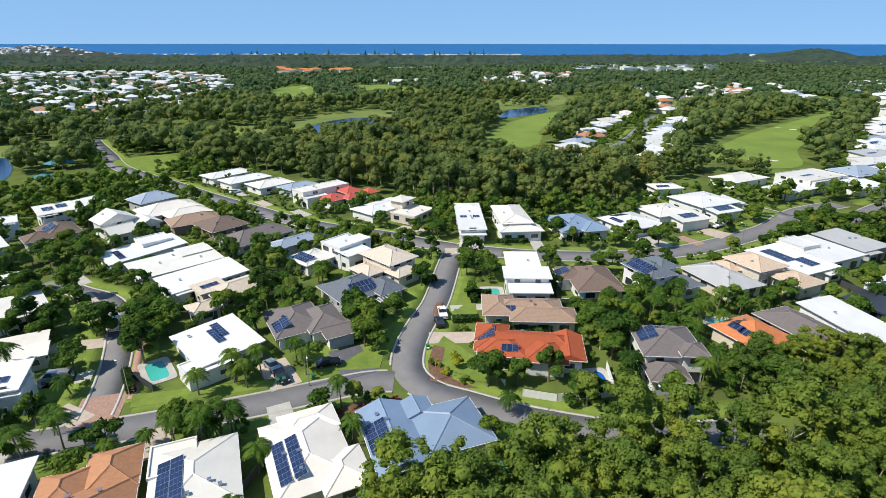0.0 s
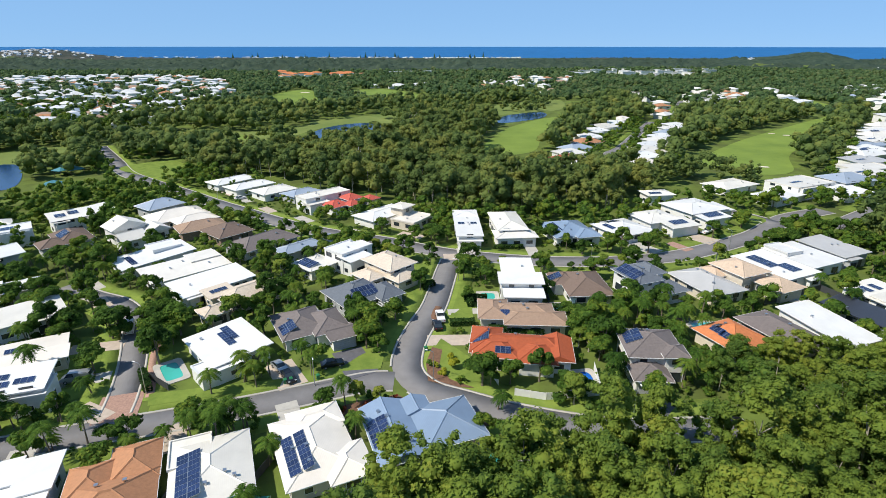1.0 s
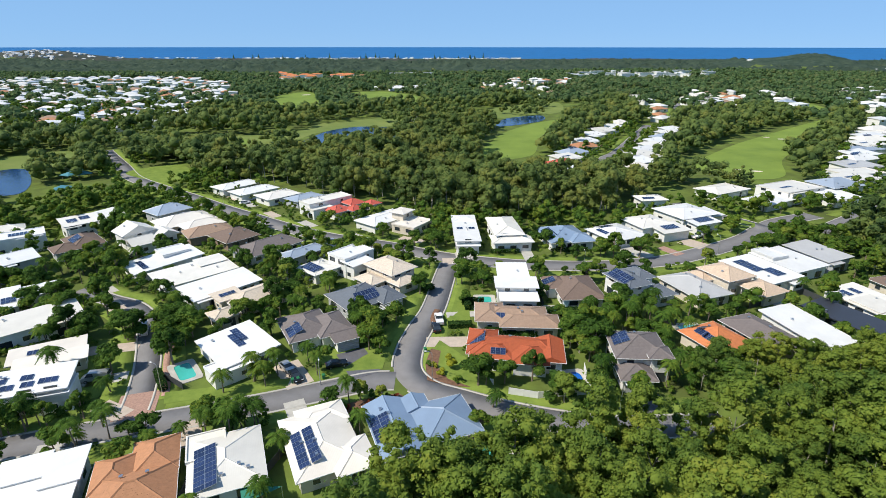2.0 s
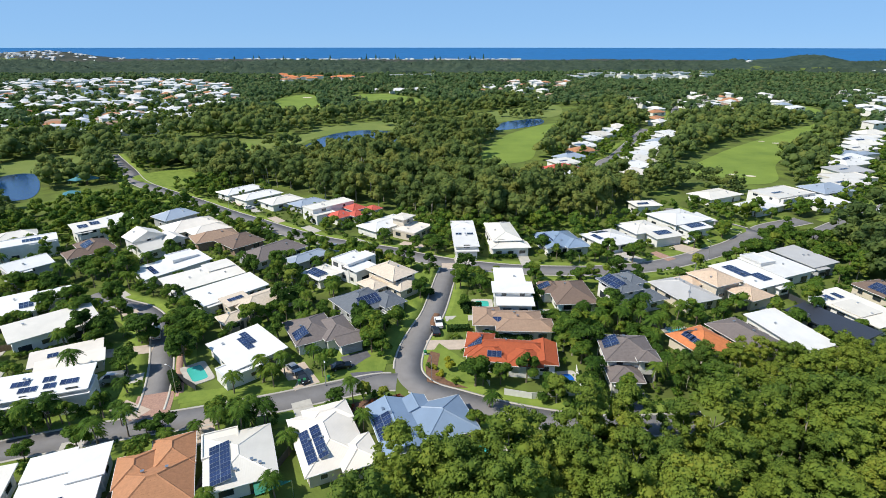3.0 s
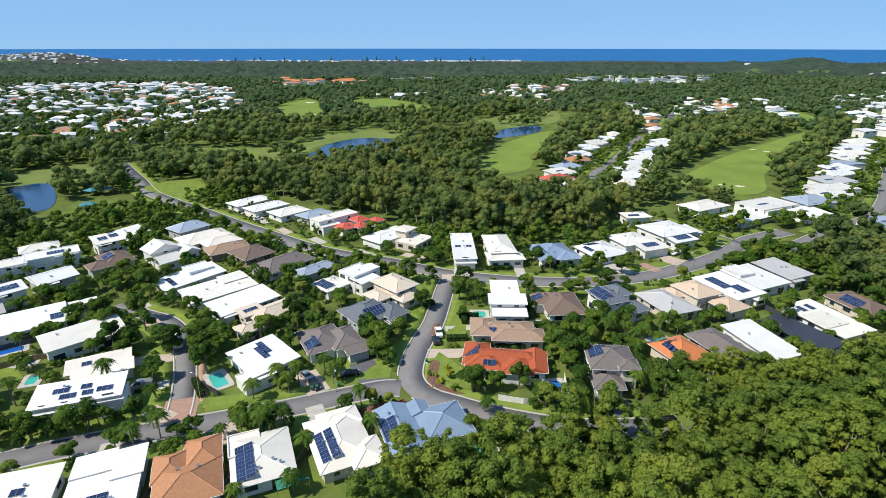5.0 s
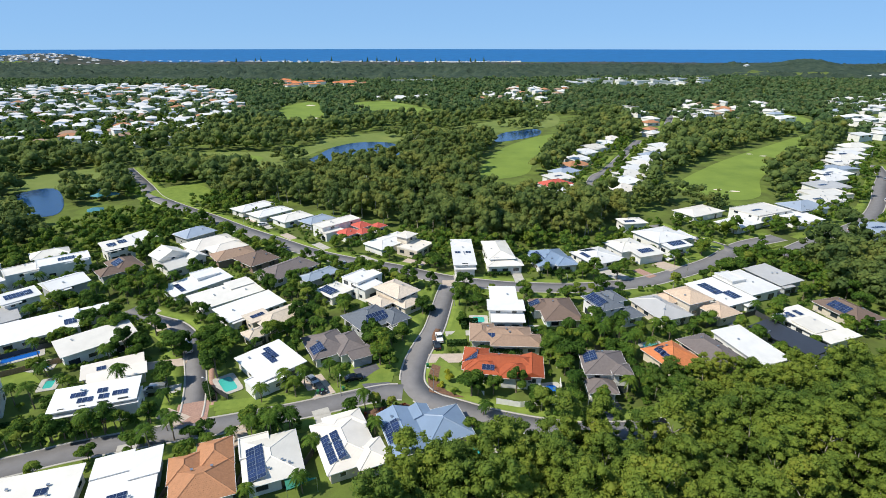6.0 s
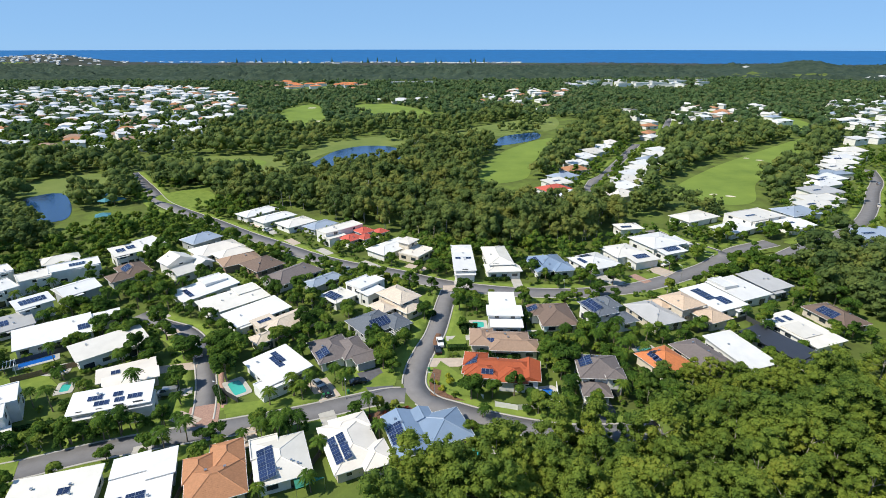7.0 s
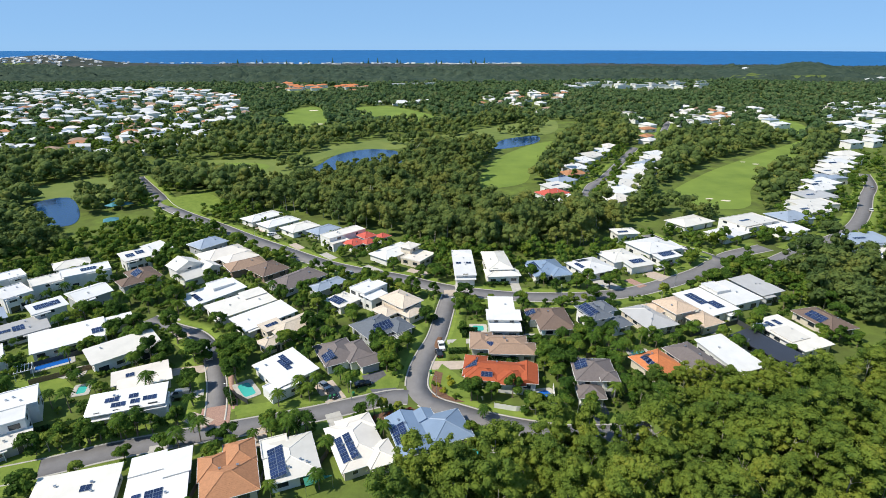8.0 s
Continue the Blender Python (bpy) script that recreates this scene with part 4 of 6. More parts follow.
def leaf_cloud(rng, blobs, n, size, flat=0.75, core=1, loose=0.2):
    """Leaf clumps round lumpy cores: n three-cornered sprays near the skins of ellipsoid blobs; arrays of vertices and faces."""
    vol = np.array([b[3] ** 2 for b in blobs])
    pick = rng.choice(len(blobs), n, p=vol / vol.sum())
    B = np.array(blobs)[pick]
    d = rng.normal(size=(n, 3))
    d /= np.linalg.norm(d, axis=1)[:, None]
    d[:, 2] = np.where(d[:, 2] < -0.35, -d[:, 2] * 0.6, d[:, 2])
    r = B[:, 3] * (0.9 + 0.16 * rng.random(n) + loose * rng.random(n) ** 3)
    c = B[:, :3] + d * np.stack([r, r, r * flat], 1)
    nrm = d + (0.2 + 0.4 * loose) * rng.normal(size=(n, 3)) + np.array((0, 0, 0.3))
    nrm /= np.linalg.norm(nrm, axis=1)[:, None]
    a = np.cross(nrm, rng.normal(size=(n, 3)))
    a /= np.linalg.norm(a, axis=1)[:, None]
    b = np.cross(nrm, a)
    s = size * (0.6 + 0.8 * rng.random(n))[:, None]
    v = np.stack([c - a * s - b * s * 0.55, c + a * s * 0.9 - b * s * 0.6, c + b * s * 1.25 + a * s * 0.1], 1).reshape(-1, 3)
    V, F, count = [v], [np.arange(3 * n).reshape(n, 3)], 3 * n
    if core:
        bv, bf = BALLS[core]
        for x, y, z, br in blobs:
            rough = br * (0.9 + 0.1 * rng.normal(size=(len(bv), 1)).clip(-1.5, 1.5))
            V.append(bv * rough * np.array((1, 1, flat)) + np.array((x, y, z)))
            F.append(bf + count)
            count += len(bv)
    return np.concatenate(V), np.concatenate(F)


def crown_blobs(rng, h, spread, low, count, lump=0.3):
    """Blobs of a crown: a loose dome from height low to h, widest a third of the way up."""
    out = []
    for k in range(count):
        a = rng.random() * 6.283
        t = rng.random() ** 0.75
        env = math.sqrt(max(0.06, 1 - ((t - 0.3) / 0.74) ** 2))
        rad = spread * env * (0.25 + 0.6 * math.sqrt(rng.random()))
        br = spread * lump * (0.75 + 0.9 * rng.random() ** 1.5)
        out.append((rad * math.cos(a), rad * math.sin(a), min(low + (h - low) * t, h - br * 0.6), br))
    return out


def trunk_mesh(rng, h, r, blobs, limbs, lean=0.05):
    v, f = [], []
    top = Vector((rng.normal() * lean * h, rng.normal() * lean * h, h))
    path = [top * t for t in (0, 0.12, 0.35, 0.65, 1.0)]
    path[0] = Vector((0, 0, -0.4))
    a, b = tube(path, [r * 1.5, r * 1.05, r * 0.9, r * 0.7, r * 0.35])
    v += a
    f += b
    for k in range(min(limbs, len(blobs))):
        s = top * (0.4 + 0.5 * rng.random())
        e = Vector(blobs[k][:3])
        mid = (s + e) / 2 + Vector((0, 0, -0.1 * h * rng.random()))
        a, b = tube([s, mid, e], [r * 0.5, r * 0.35, r * 0.12], 5)
        f += [tuple(i + len(v) for i in q) for q in b]
        v += a
    return raw("trunk", v, f)


def make_tree(kind, seed, h, spread, low, nblob, nleaf, size, leaf_mat, bark_mat, r, label, category="tree", flat=0.75, limbs=6):
    rng = np.random.default_rng(seed)
    blobs = crown_blobs(rng, h, spread, low, nblob)
    root = empty(kind, pose(0, 0, 0))
    tagged(root, label, category, "garden and street trees")
    link("trunk", trunk_mesh(rng, h * 0.72, r, blobs, limbs), bark_mat, root)
    v, f = leaf_cloud(rng, blobs, nleaf, size, flat)
    link("crown", arrays("crown", v, f), leaf_mat, root)
    return root


def palm(seed, h, fronds, length):
    rng = np.random.default_rng(seed)
    root = empty("palm_tree", pose(0, 0, 0))
    tagged(root, "tall green palm with a thin ringed trunk", "palm tree", "garden palms")
    lean = Vector((rng.normal() * 0.06 * h, rng.normal() * 0.06 * h, h))
    v, f = tube([Vector((0, 0, -0.3)), lean * 0.3, lean * 0.65, lean], [0.2, 0.14, 0.12, 0.1], 7)
    link("trunk", raw("trunk", v, f), bark, root)
    v, f = [], []
    for k in range(fronds):
        a = 6.283 * (k + 0.6 * rng.random()) / fronds
        lift = rng.uniform(-0.2, 1.1)
        d, side = Vector((math.cos(a), math.sin(a), 0)), Vector((-math.sin(a), math.cos(a), 0))
        pts = [lean + d * length * t * math.cos(lift * 0.6) + Vector((0, 0, length * (lift * t - (0.75 + 0.4 * lift) * t * t))) for t in np.linspace(0.05, 1, 8)]
        for i in range(7):
            wd = 0.62 * length * 0.42 * math.sin(math.pi * (0.12 + 0.85 * (i + 0.5) / 7.0)) + 0.05
            for s in (-1, 1):
                for q in (0.0, 0.33, 0.66):
                    p0 = pts[i].lerp(pts[i + 1], q)
                    p1 = pts[i].lerp(pts[i + 1], q + 0.42)
                    tip = p1 + side * s * wd + d * 0.25 - Vector((0, 0, 0.3 * wd + 0.1 * rng.random()))
                    n = len(v)
                    v += [p0, p1, tip]
                    f.append((n, n + 1, n + 2))
    link("fronds", raw("fronds", v, f), leaf_palm, root)
    return root


TREES = [make_tree("garden_tree", 1, 5.2, 2.6, 1.4, 13, 1100, 0.24, leaf, bark, 0.16, "rounded dark green garden tree in leaf"),
         make_tree("garden_tree", 2, 6.6, 3.1, 1.8, 15, 1300, 0.26, leaf, bark, 0.2, "broad dark green garden tree in leaf"),
         make_tree("garden_tree", 3, 4.2, 2.1, 0.9, 10, 800, 0.22, leaf, bark, 0.13, "small dense green garden tree"),
         make_tree("garden_tree", 4, 7.6, 2.7, 1.8, 14, 1200, 0.26, leaf, bark, 0.2, "tall green garden tree with an open crown"),
         make_tree("garden_tree", 5, 5.6, 2.4, 1.5, 12, 950, 0.24, leaf_gum, gum_bark, 0.16, "light olive green garden tree")]
PALMS = [palm(11, 5.6, 22, 2.4), palm(12, 7.2, 24, 2.6), palm(13, 4.2, 22, 2.3)]
placed = {"t": set(), "p": set()}
tr = random.Random(21)


def put_tree(x, y, k=None, s=1.0):
    k = tr.randrange(len(TREES)) if k is None else k
    m = pose(x, y, float(ground_z(x, y)), 0, 0, tr.uniform(0, 360)) @ Matrix.Scale(s, 4)
    if k in placed["t"]:
        ob = copy_thing(TREES[k], m)
    else:
        placed["t"].add(k)
        ob = TREES[k]
    ob.matrix_basis = m


def put_palm(x, y, k=None, s=1.0):
    k = tr.randrange(len(PALMS)) if k is None else k
    m = pose(x, y, float(ground_z(x, y)), 0, 0, tr.uniform(0, 360)) @ Matrix.Scale(s, 4)
    if k in placed["p"]:
        ob = copy_thing(PALMS[k], m)
    else:
        placed["p"].add(k)
        ob = PALMS[k]
    ob.matrix_basis = m


def woodland(name, spots, variants, m, label, category="woodland"):
    """Many trees joined into one mesh: spots are (x, y, scale, variant)."""
    V, F, n = [], [], 0
    rng = np.random.default_rng(len(spots))
    for x, y, s, k in spots:
        v, f = variants[k]
        a = rng.random() * 6.283
        c, q = math.cos(a) * s, math.sin(a) * s
        w = np.empty_like(v)
        w[:, 0], w[:, 1] = v[:, 0] * c - v[:, 1] * q + x, v[:, 0] * q + v[:, 1] * c + y
        w[:, 2] = v[:, 2] * s * (0.85 + 0.3 * rng.random()) + ground_z(x, y)
        V.append(w)
        F.append(f + n)
        n += len(v)
    me = arrays(name, np.concatenate(V), np.concatenate(F))
    return tagged(link(name, me, m), label, category, kind="stuff")


def jitter(poly, step, rng):
    xs, ys = [p[0] for p in poly], [p[1] for p in poly]
    for x in np.arange(min(xs), max(xs), step):
        for y in np.arange(min(ys), max(ys), step):
            px, py = x + rng.uniform(-0.48, 0.48) * step, y + rng.uniform(-0.48, 0.48) * step
            if inside(poly, px, py):
                yield px, py


def variants(seed, count, h, spread, low, nblob, nleaf, size, flat=0.75, lump=0.3, loose=0.2):
    out = []
    for k in range(count):
        rng = np.random.default_rng(seed + k)
        hh, ss = h * rng.uniform(0.8, 1.2), spread * rng.uniform(0.85, 1.2)
        out.append(leaf_cloud(rng, crown_blobs(rng, hh, ss, low * hh, nblob, lump), nleaf, size, flat, 1, loose))
    return out


def trunks_of(spots, h, r, sides=5, limbs=0):
    rng = np.random.default_rng(3)
    V, F, n = [], [], 0
    for x, y, s, k in spots:
        top = Vector((rng.normal() * 0.6, rng.normal() * 0.6, h * s))
        v, f = tube([Vector((0, 0, -0.5)), top * 0.5, top], [r * s, r * s * 0.75, r * s * 0.3], sides)
        g = float(ground_z(x, y))
        V.append(np.array([(p.x + x, p.y + y, p.z + g) for p in v]))
        F.append(np.array(f[:-1]) + n)
        n += len(v)
        for _ in range(limbs):
            a = rng.random() * 6.283
            s0 = top * rng.uniform(0.35, 0.8)
            e = s0 + Vector((math.cos(a), math.sin(a), rng.uniform(0.5, 1.2))) * h * s * rng.uniform(0.22, 0.38)
            v, f = tube([s0, (s0 + e) / 2 + Vector((0, 0, 0.3)), e], [r * s * 0.5, r * s * 0.4, r * s * 0.15], 4)
            V.append(np.array([(p.x + x, p.y + y, p.z + g) for p in v]))
            F.append(np.array(f[:-1]) + n)
            n += len(v)
    return arrays("trunks", np.concatenate(V), np.concatenate(F))


def free(x, y, r, road_r=1.5):
    return not taken(x, y, r) and not on_road(x, y, road_r) and not any(inside(a, x, y) for a in flat_areas)


# ---- street things ----
def slab(name, x, y, w, d, rot, m, label, z=0.09, category="driveway"):
    """A thin paved slab with a bevelled rim, lying on the ground."""
    a, b = w / 2, d / 2
    i = 0.05
    v = [(-a, -b, -0.05), (a, -b, -0.05), (a, b, -0.05), (-a, b, -0.05), (-a, -b, z - 0.02), (a, -b, z - 0.02), (a, b, z - 0.02), (-a, b, z - 0.02), (-a + i, -b + i, z), (a - i, -b + i, z), (a - i, b - i, z), (-a + i, b - i, z)]
    f = [(0, 1, 5, 4), (1, 2, 6, 5), (2, 3, 7, 6), (3, 0, 4, 7), (4, 5, 9, 8), (5, 6, 10, 9), (6, 7, 11, 10), (7, 4, 8, 11), (8, 9, 10, 11)]
    ob = link(name, raw(name, v, f), m)
    ob.matrix_basis = pose(x, y, float(ground_z(x, y)), 0, 0, rot)
    footprints.append((x, y, a, b, math.cos(radians(rot)), math.sin(radians(rot))))
    tagged(ob, label, category, kind="structure")
    return ob


slab("driveway", 1.9, 95.0, 10.4, 4.4, 2, exposed, "pale pinkish concrete driveway to the street")
slab("driveway", 5.4, 108.3, 8.5, 2.8, 6, concrete, "pale concrete driveway to the street")
dark_drive = mat("dark_stamped_concrete", (0.11, 0.11, 0.125), 0.7, var=0.2, scale=1.0)
slab("driveway", -17.4, 86.2, 6.4, 10.5, 28, dark_drive, "dark grey stamped concrete driveway")
slab("driveway", -30.0, 82.0, 5.4, 9.5, 34, exposed, "sandy pink concrete driveway with parked cars")
slab("driveway", -72.2, 91.4, 10.5, 4, 14, exposed, "pale concrete driveway by a lawn")
slab("driveway", -67.5, 79.6, 9, 3.6, 20, concrete, "pale concrete driveway under a parked van")
slab("driveway", 39.6, 72.6, 4.6, 9.5, 4, dark_drive, "grey concrete driveway below a garage")
slab("driveway", 6.8, 147.6, 5.6, 7, 3, concrete, "white concrete driveway in front of a house")
slab("driveway", 27.2, 148.2, 3.6, 8, 3, concrete, "white concrete driveway beside a garden")
slab("driveway", 61.5, 153, 6, 13, 34, concrete, "wide pale concrete driveway")
slab("driveway", 84.5, 160, 7, 8, 40, exposed, "pinkish concrete driveway by the corner")
slab("driveway", 74, 153, 4, 8, 30, pavers, "reddish paved driveway")
for k, (dx, dy, dr) in enumerate(((-51, 180, 44), (-68, 192, 44), (-82, 206, 46), (-92, 216, 48), (-30, 166, 50), (-11, 163, 62), (-36, 158, 45), (-84, 112, 45), (-92, 122, 50), (-60, 70, 65), (-26, 70, 26), (-43, 64, 25), (-64, 58, 20))):
    slab("driveway", dx, dy, 3.8, 9 if k < 6 else 7, dr, (concrete, exposed)[k % 2], "pale concrete driveway between street and house")
slab("paved_threshold", -56.3, 71.6, 7.0, 8.0, 17, pavers, "brick-red paved threshold of the cul-de-sac", 0.07, "paving")
slab("paved_threshold", 3, 143.6, 6.2, 5, 4, exposed, "pinkish paved threshold at the junction", 0.07, "paving")
strip_line = smooth_line([(-52.6, 74.5), (-53.6, 77.4), (-56.4, 83), (-58.8, 88.3), (-60.4, 94)], 2)
tagged(strip("footpath", strip_line, 0.7, -0.7, 0, 0.08, pavers), "reddish brown footpath on the verge", "footpath", kind="structure")
strip_line = smooth_line([(-1.6, 111), (-2.6, 106), (-1.2, 100)], 2)
tagged(strip("footpath", strip_line, 1.4, -0.2, 0, 0.07, mulch), "strip of bark mulch along the verge", "garden bed", kind="structure")
area("garden_bed", [(-20, 71.2), (-12, 74.6), (-8, 75.6), (-4, 72.6), (3, 70.4), (9, 67.4), (5, 66.8), (-6, 70), (-12, 70.8), (-18, 69.2)], mulch, "reddish mulch bed with shrubs at the bend", 0.1, "garden bed", False, False)
area("garden_bed", [(-2.6, 80), (-3.2, 86), (-2.2, 92), (0, 91), (-0.6, 85), (1.5, 80.5), (6, 77.8), (2, 78)], mulch, "mulch bed inside the bend", 0.1, "garden bed", False, False)
area("park_lawn", [(104, 176), (106, 186), (112, 188), (117, 182), (112, 176)], lawn_m, "round lawn on a street corner", 0.1, clear=False)


def lathe(profile, sides=10):
    v = [(r * math.cos(6.2832 * k / sides), r * math.sin(6.2832 * k / sides), z) for r, z in profile for k in range(sides)]
    f = [(i * sides + k, i * sides + (k + 1) % sides, (i + 1) * sides + (k + 1) % sides, (i + 1) * sides + k) for i in range(len(profile) - 1) for k in range(sides)]
    return v, f


def street_lamp(x, y, rot):
    root = empty("street_lamp", pose(x, y, float(ground_z(x, y)), 0, 0, rot))
    tagged(root, "slim grey street lamp on the grass verge", "street lamp", "street lamps")
    v, f = lathe([(0.14, -0.3), (0.12, 0.4), (0.08, 0.5), (0.05, 6.2)])
    link("pole", raw("pole", v, f), alu, root)
    v, f = tube([Vector((0, 0, 6.15)), Vector((0.5, 0, 6.45)), Vector((1.2, 0, 6.5))], [0.045, 0.04, 0.035])
    link("arm", raw("arm", v, f), alu, root)
    v, f = lathe([(0.0, 0.12), (0.14, 0.08), (0.2, 0.0), (0.12, -0.06), (0.0, -0.07)], 8)
    link("lamp_head", raw("lamp_head", v, f), trim_white, root, "white lamp head").matrix_basis = pose(1.3, 0, 6.5) @ Matrix.Diagonal((1.6, 0.8, 1, 1))
    return root


for x, y, r in ((-1.6, 80.2, 170), (-53.6, 75.6, 160), (-23.6, 78.4, -70), (41.7, 135.6, 90), (33, 70.6, -90), (-88, 195, 45), (4, 126, 180), (88, 150, 120)):
    street_lamp(x, y, r)


def wheelie_bin(x, y, rot, m_lid):
    root = empty("wheelie_bin", pose(x, y, float(ground_z(x, y)), 0, 0, rot))
    tagged(root, "green wheelie bin standing on the verge", "bin", "bins")
    v = [(-0.24, -0.28, 0.05), (0.24, -0.28, 0.05), (0.24, 0.28, 0.05), (-0.24, 0.28, 0.05), (-0.3, -0.36, 1.0), (0.3, -0.36, 1.0), (0.3, 0.36, 1.0), (-0.3, 0.36, 1.0)]
    link("body", raw("body", v, [(3, 2, 1, 0), (4, 5, 6, 7), (0, 1, 5, 4), (1, 2, 6, 5), (2, 3, 7, 6), (3, 0, 4, 7)]), bin_green, root)
    v = [(-0.32, -0.4, 1.0), (0.32, -0.4, 1.0), (0.32, 0.4, 1.0), (-0.32, 0.4, 1.0), (-0.26, -0.32, 1.1), (0.26, -0.32, 1.1), (0.26, 0.32, 1.12), (-0.26, 0.32, 1.12)]
    link("lid", raw("lid", v, [(3, 2, 1, 0), (4, 5, 6, 7), (0, 1, 5, 4), (1, 2, 6, 5), (2, 3, 7, 6), (3, 0, 4, 7)]), m_lid, root)
    for s in (-0.3, 0.3):
        wv, wf = lathe([(0.0, -0.04), (0.11, -0.04), (0.11, 0.04), (0.0, 0.04)], 8)
        link("wheel", raw("wheel", wv, wf), trim_dark, root).matrix_basis = pose(s, 0.28, 0.11, 0, 90, 0)


bin_green = mat("green_plastic", (0.02, 0.16, 0.06), 0.5)
bin_red = mat("red_plastic", (0.4, 0.02, 0.02), 0.5)
for x, y in ((-29.2, 78.9), (-28.2, 79.3), (-23.4, 80.4), (-3.4, 90.6)):
    wheelie_bin(x, y, 25, bin_green)
wheelie_bin(45.5, 69.8, 5, bin_red)

tyre_m = mat("tyre_rubber", (0.02, 0.02, 0.02), 0.9)
PAINT = {"white": mat("white_car_paint", (0.75, 0.75, 0.75), 0.25, var=0.03), "black": mat("black_car_paint", (0.012, 0.013, 0.016), 0.2, var=0.1), "silver": mat("silver_car_paint", (0.45, 0.47, 0.5), 0.3, 0.6, var=0.05),
         "grey": mat("grey_car_paint", (0.1, 0.11, 0.12), 0.25, var=0.05)}
lamp_red = mat("red_tail_lamp", (0.35, 0.01, 0.01), 0.3)
lamp_clear = mat("clear_headlamp", (0.7, 0.72, 0.75), 0.15)


def prism(profile, half, top_in=0.0, z_in=0.8):
    """A car body: a side outline (x, z) pushed out to both sides, drawn in above z_in."""
    n = len(profile)
    v = [(x, s * (half - (top_in if z > z_in else 0.0)), z) for s in (-1, 1) for x, z in profile]
    return v, [tuple(range(n)), tuple(range(2 * n - 1, n - 1, -1))] + [(i, n + i, n + (i + 1) % n, (i + 1) % n) for i in range(n)]


def car(x, y, rot, paint, kind="car"):
    root = empty("parked_" + kind, pose(x, y, float(ground_z(x, y)) + 0.08, 0, 0, rot))
    colour = paint
    tagged(root, f"parked {colour} {kind} with dark windows", kind, "parked vehicles")
    L = {"car": 2.25, "van": 2.65, "pickup": 2.6, "truck": 2.9}[kind]
    if kind == "car":
        body = [(-L, 0.35), (L, 0.35), (L, 0.7), (L - 0.25, 0.88), (0.95, 0.98), (-1.75, 1.0), (-L, 0.92)]
        cabin = [(0.95, 0.96), (0.25, 1.44), (-1.1, 1.46), (-1.85, 0.98)]
    elif kind == "van":
        body = [(-L, 0.35), (L, 0.35), (L, 0.85), (L - 0.5, 1.15), (1.2, 1.3), (-L, 1.3)]
        cabin = [(1.85, 1.15), (1.1, 2.0), (-L + 0.1, 2.05), (-L, 1.25)]
    elif kind == "pickup":
        body = [(-L, 0.45), (L, 0.45), (L, 0.9), (L - 0.2, 1.08), (1.0, 1.15), (-0.7, 1.15), (-0.72, 0.95), (-L + 0.1, 0.95), (-L + 0.08, 1.12), (-L, 1.12)]
        cabin = [(1.1, 1.12), (0.4, 1.75), (-0.6, 1.75), (-0.75, 1.12)]
    else:
        body = [(-L, 0.5), (L, 0.5), (L, 1.5), (1.4, 1.6), (1.4, 0.95), (-L, 0.95)]
        cabin = [(2.6, 1.45), (2.35, 2.2), (1.5, 2.25), (1.4, 1.45)]
    v, f = prism(body, 0.9)
    link("body", raw("body", v, f), PAINT[paint], root)
    v, f = prism(cabin, 0.84, 0.14, 1.2)
    link("cabin", raw("cabin", v, f), glass, root, "dark glazed cabin")
    top = [q for q in cabin if q[1] > 1.3]
    xs = [q[0] for q in top]
    zt = max(q[1] for q in top)
    link("roof_panel", boxes("roof_panel", [((max(xs) + min(xs)) / 2, 0, zt - 0.02, max(xs) - min(xs), 1.36, 0.05)]), PAINT[paint], root)
    if kind == "van":
        link("side_panel", boxes("side_panel", [(-1.2, 0, 1.25, 2.6, 1.74, 0.74)]), PAINT[paint], root)
    if kind == "truck":
        link("cargo_box", boxes("cargo_box", [(-0.85, 0, 0.95, 4.0, 1.9, 1.6)]), PAINT["white"], root, "white cargo box")
    for sx in (-0.62 * L, 0.62 * L):
        for sy in (-0.86, 0.86):
            wv, wf = lathe([(0.0, -0.1), (0.2, -0.11), (0.33, -0.1), (0.33, 0.1), (0.2, 0.11), (0.0, 0.1)], 12)
            wo = link("wheel", raw("wheel", wv, wf), tyre_m, root)
            wo.matrix_basis = pose(sx, sy, 0.33, 90, 0, 0)
            rv, rf = lathe([(0.0, -0.12), (0.2, -0.12), (0.2, 0.12), (0.0, 0.12)], 8)
            link("rim", raw("rim", rv, rf), alu, wo)
    for sy in (-0.65, 0.65):
        link("headlight", boxes("headlight", [(L - 0.03, sy, 0.68, 0.1, 0.35, 0.14)]), lamp_clear, root)
        link("tail_light", boxes("tail_light", [(-L + 0.03, sy, 0.75, 0.1, 0.3, 0.16)]), lamp_red, root)


car(-68.6, 79.4, 192, "silver", "van")
car(-31.6, 83.6, -48, "silver")
car(-29.0, 80.4, -55, "black")
car(-21.6, 84.8, 20, "black")
car(-0.6, 104.6, 98, "white", "pickup")
car(-1.2, 100.6, 100, "black", "car")
car(-69.2, 98.6, 116, "white", "truck")
car(47.5, 67.6, 10, "black")
car(88.5, 166, 35, "white", "pickup")
car(94.5, 171.2, 40, "grey")
car(237, 252, 55, "white")
car(274, 302, 55, "silver")
car(-147, 239.5, 130, "white")
car(-97, 146, 20, "grey")
car(184, 203, 40, "white", "van")
car(-84, 207, 45, "white")
car(-38, 160, 130, "silver")


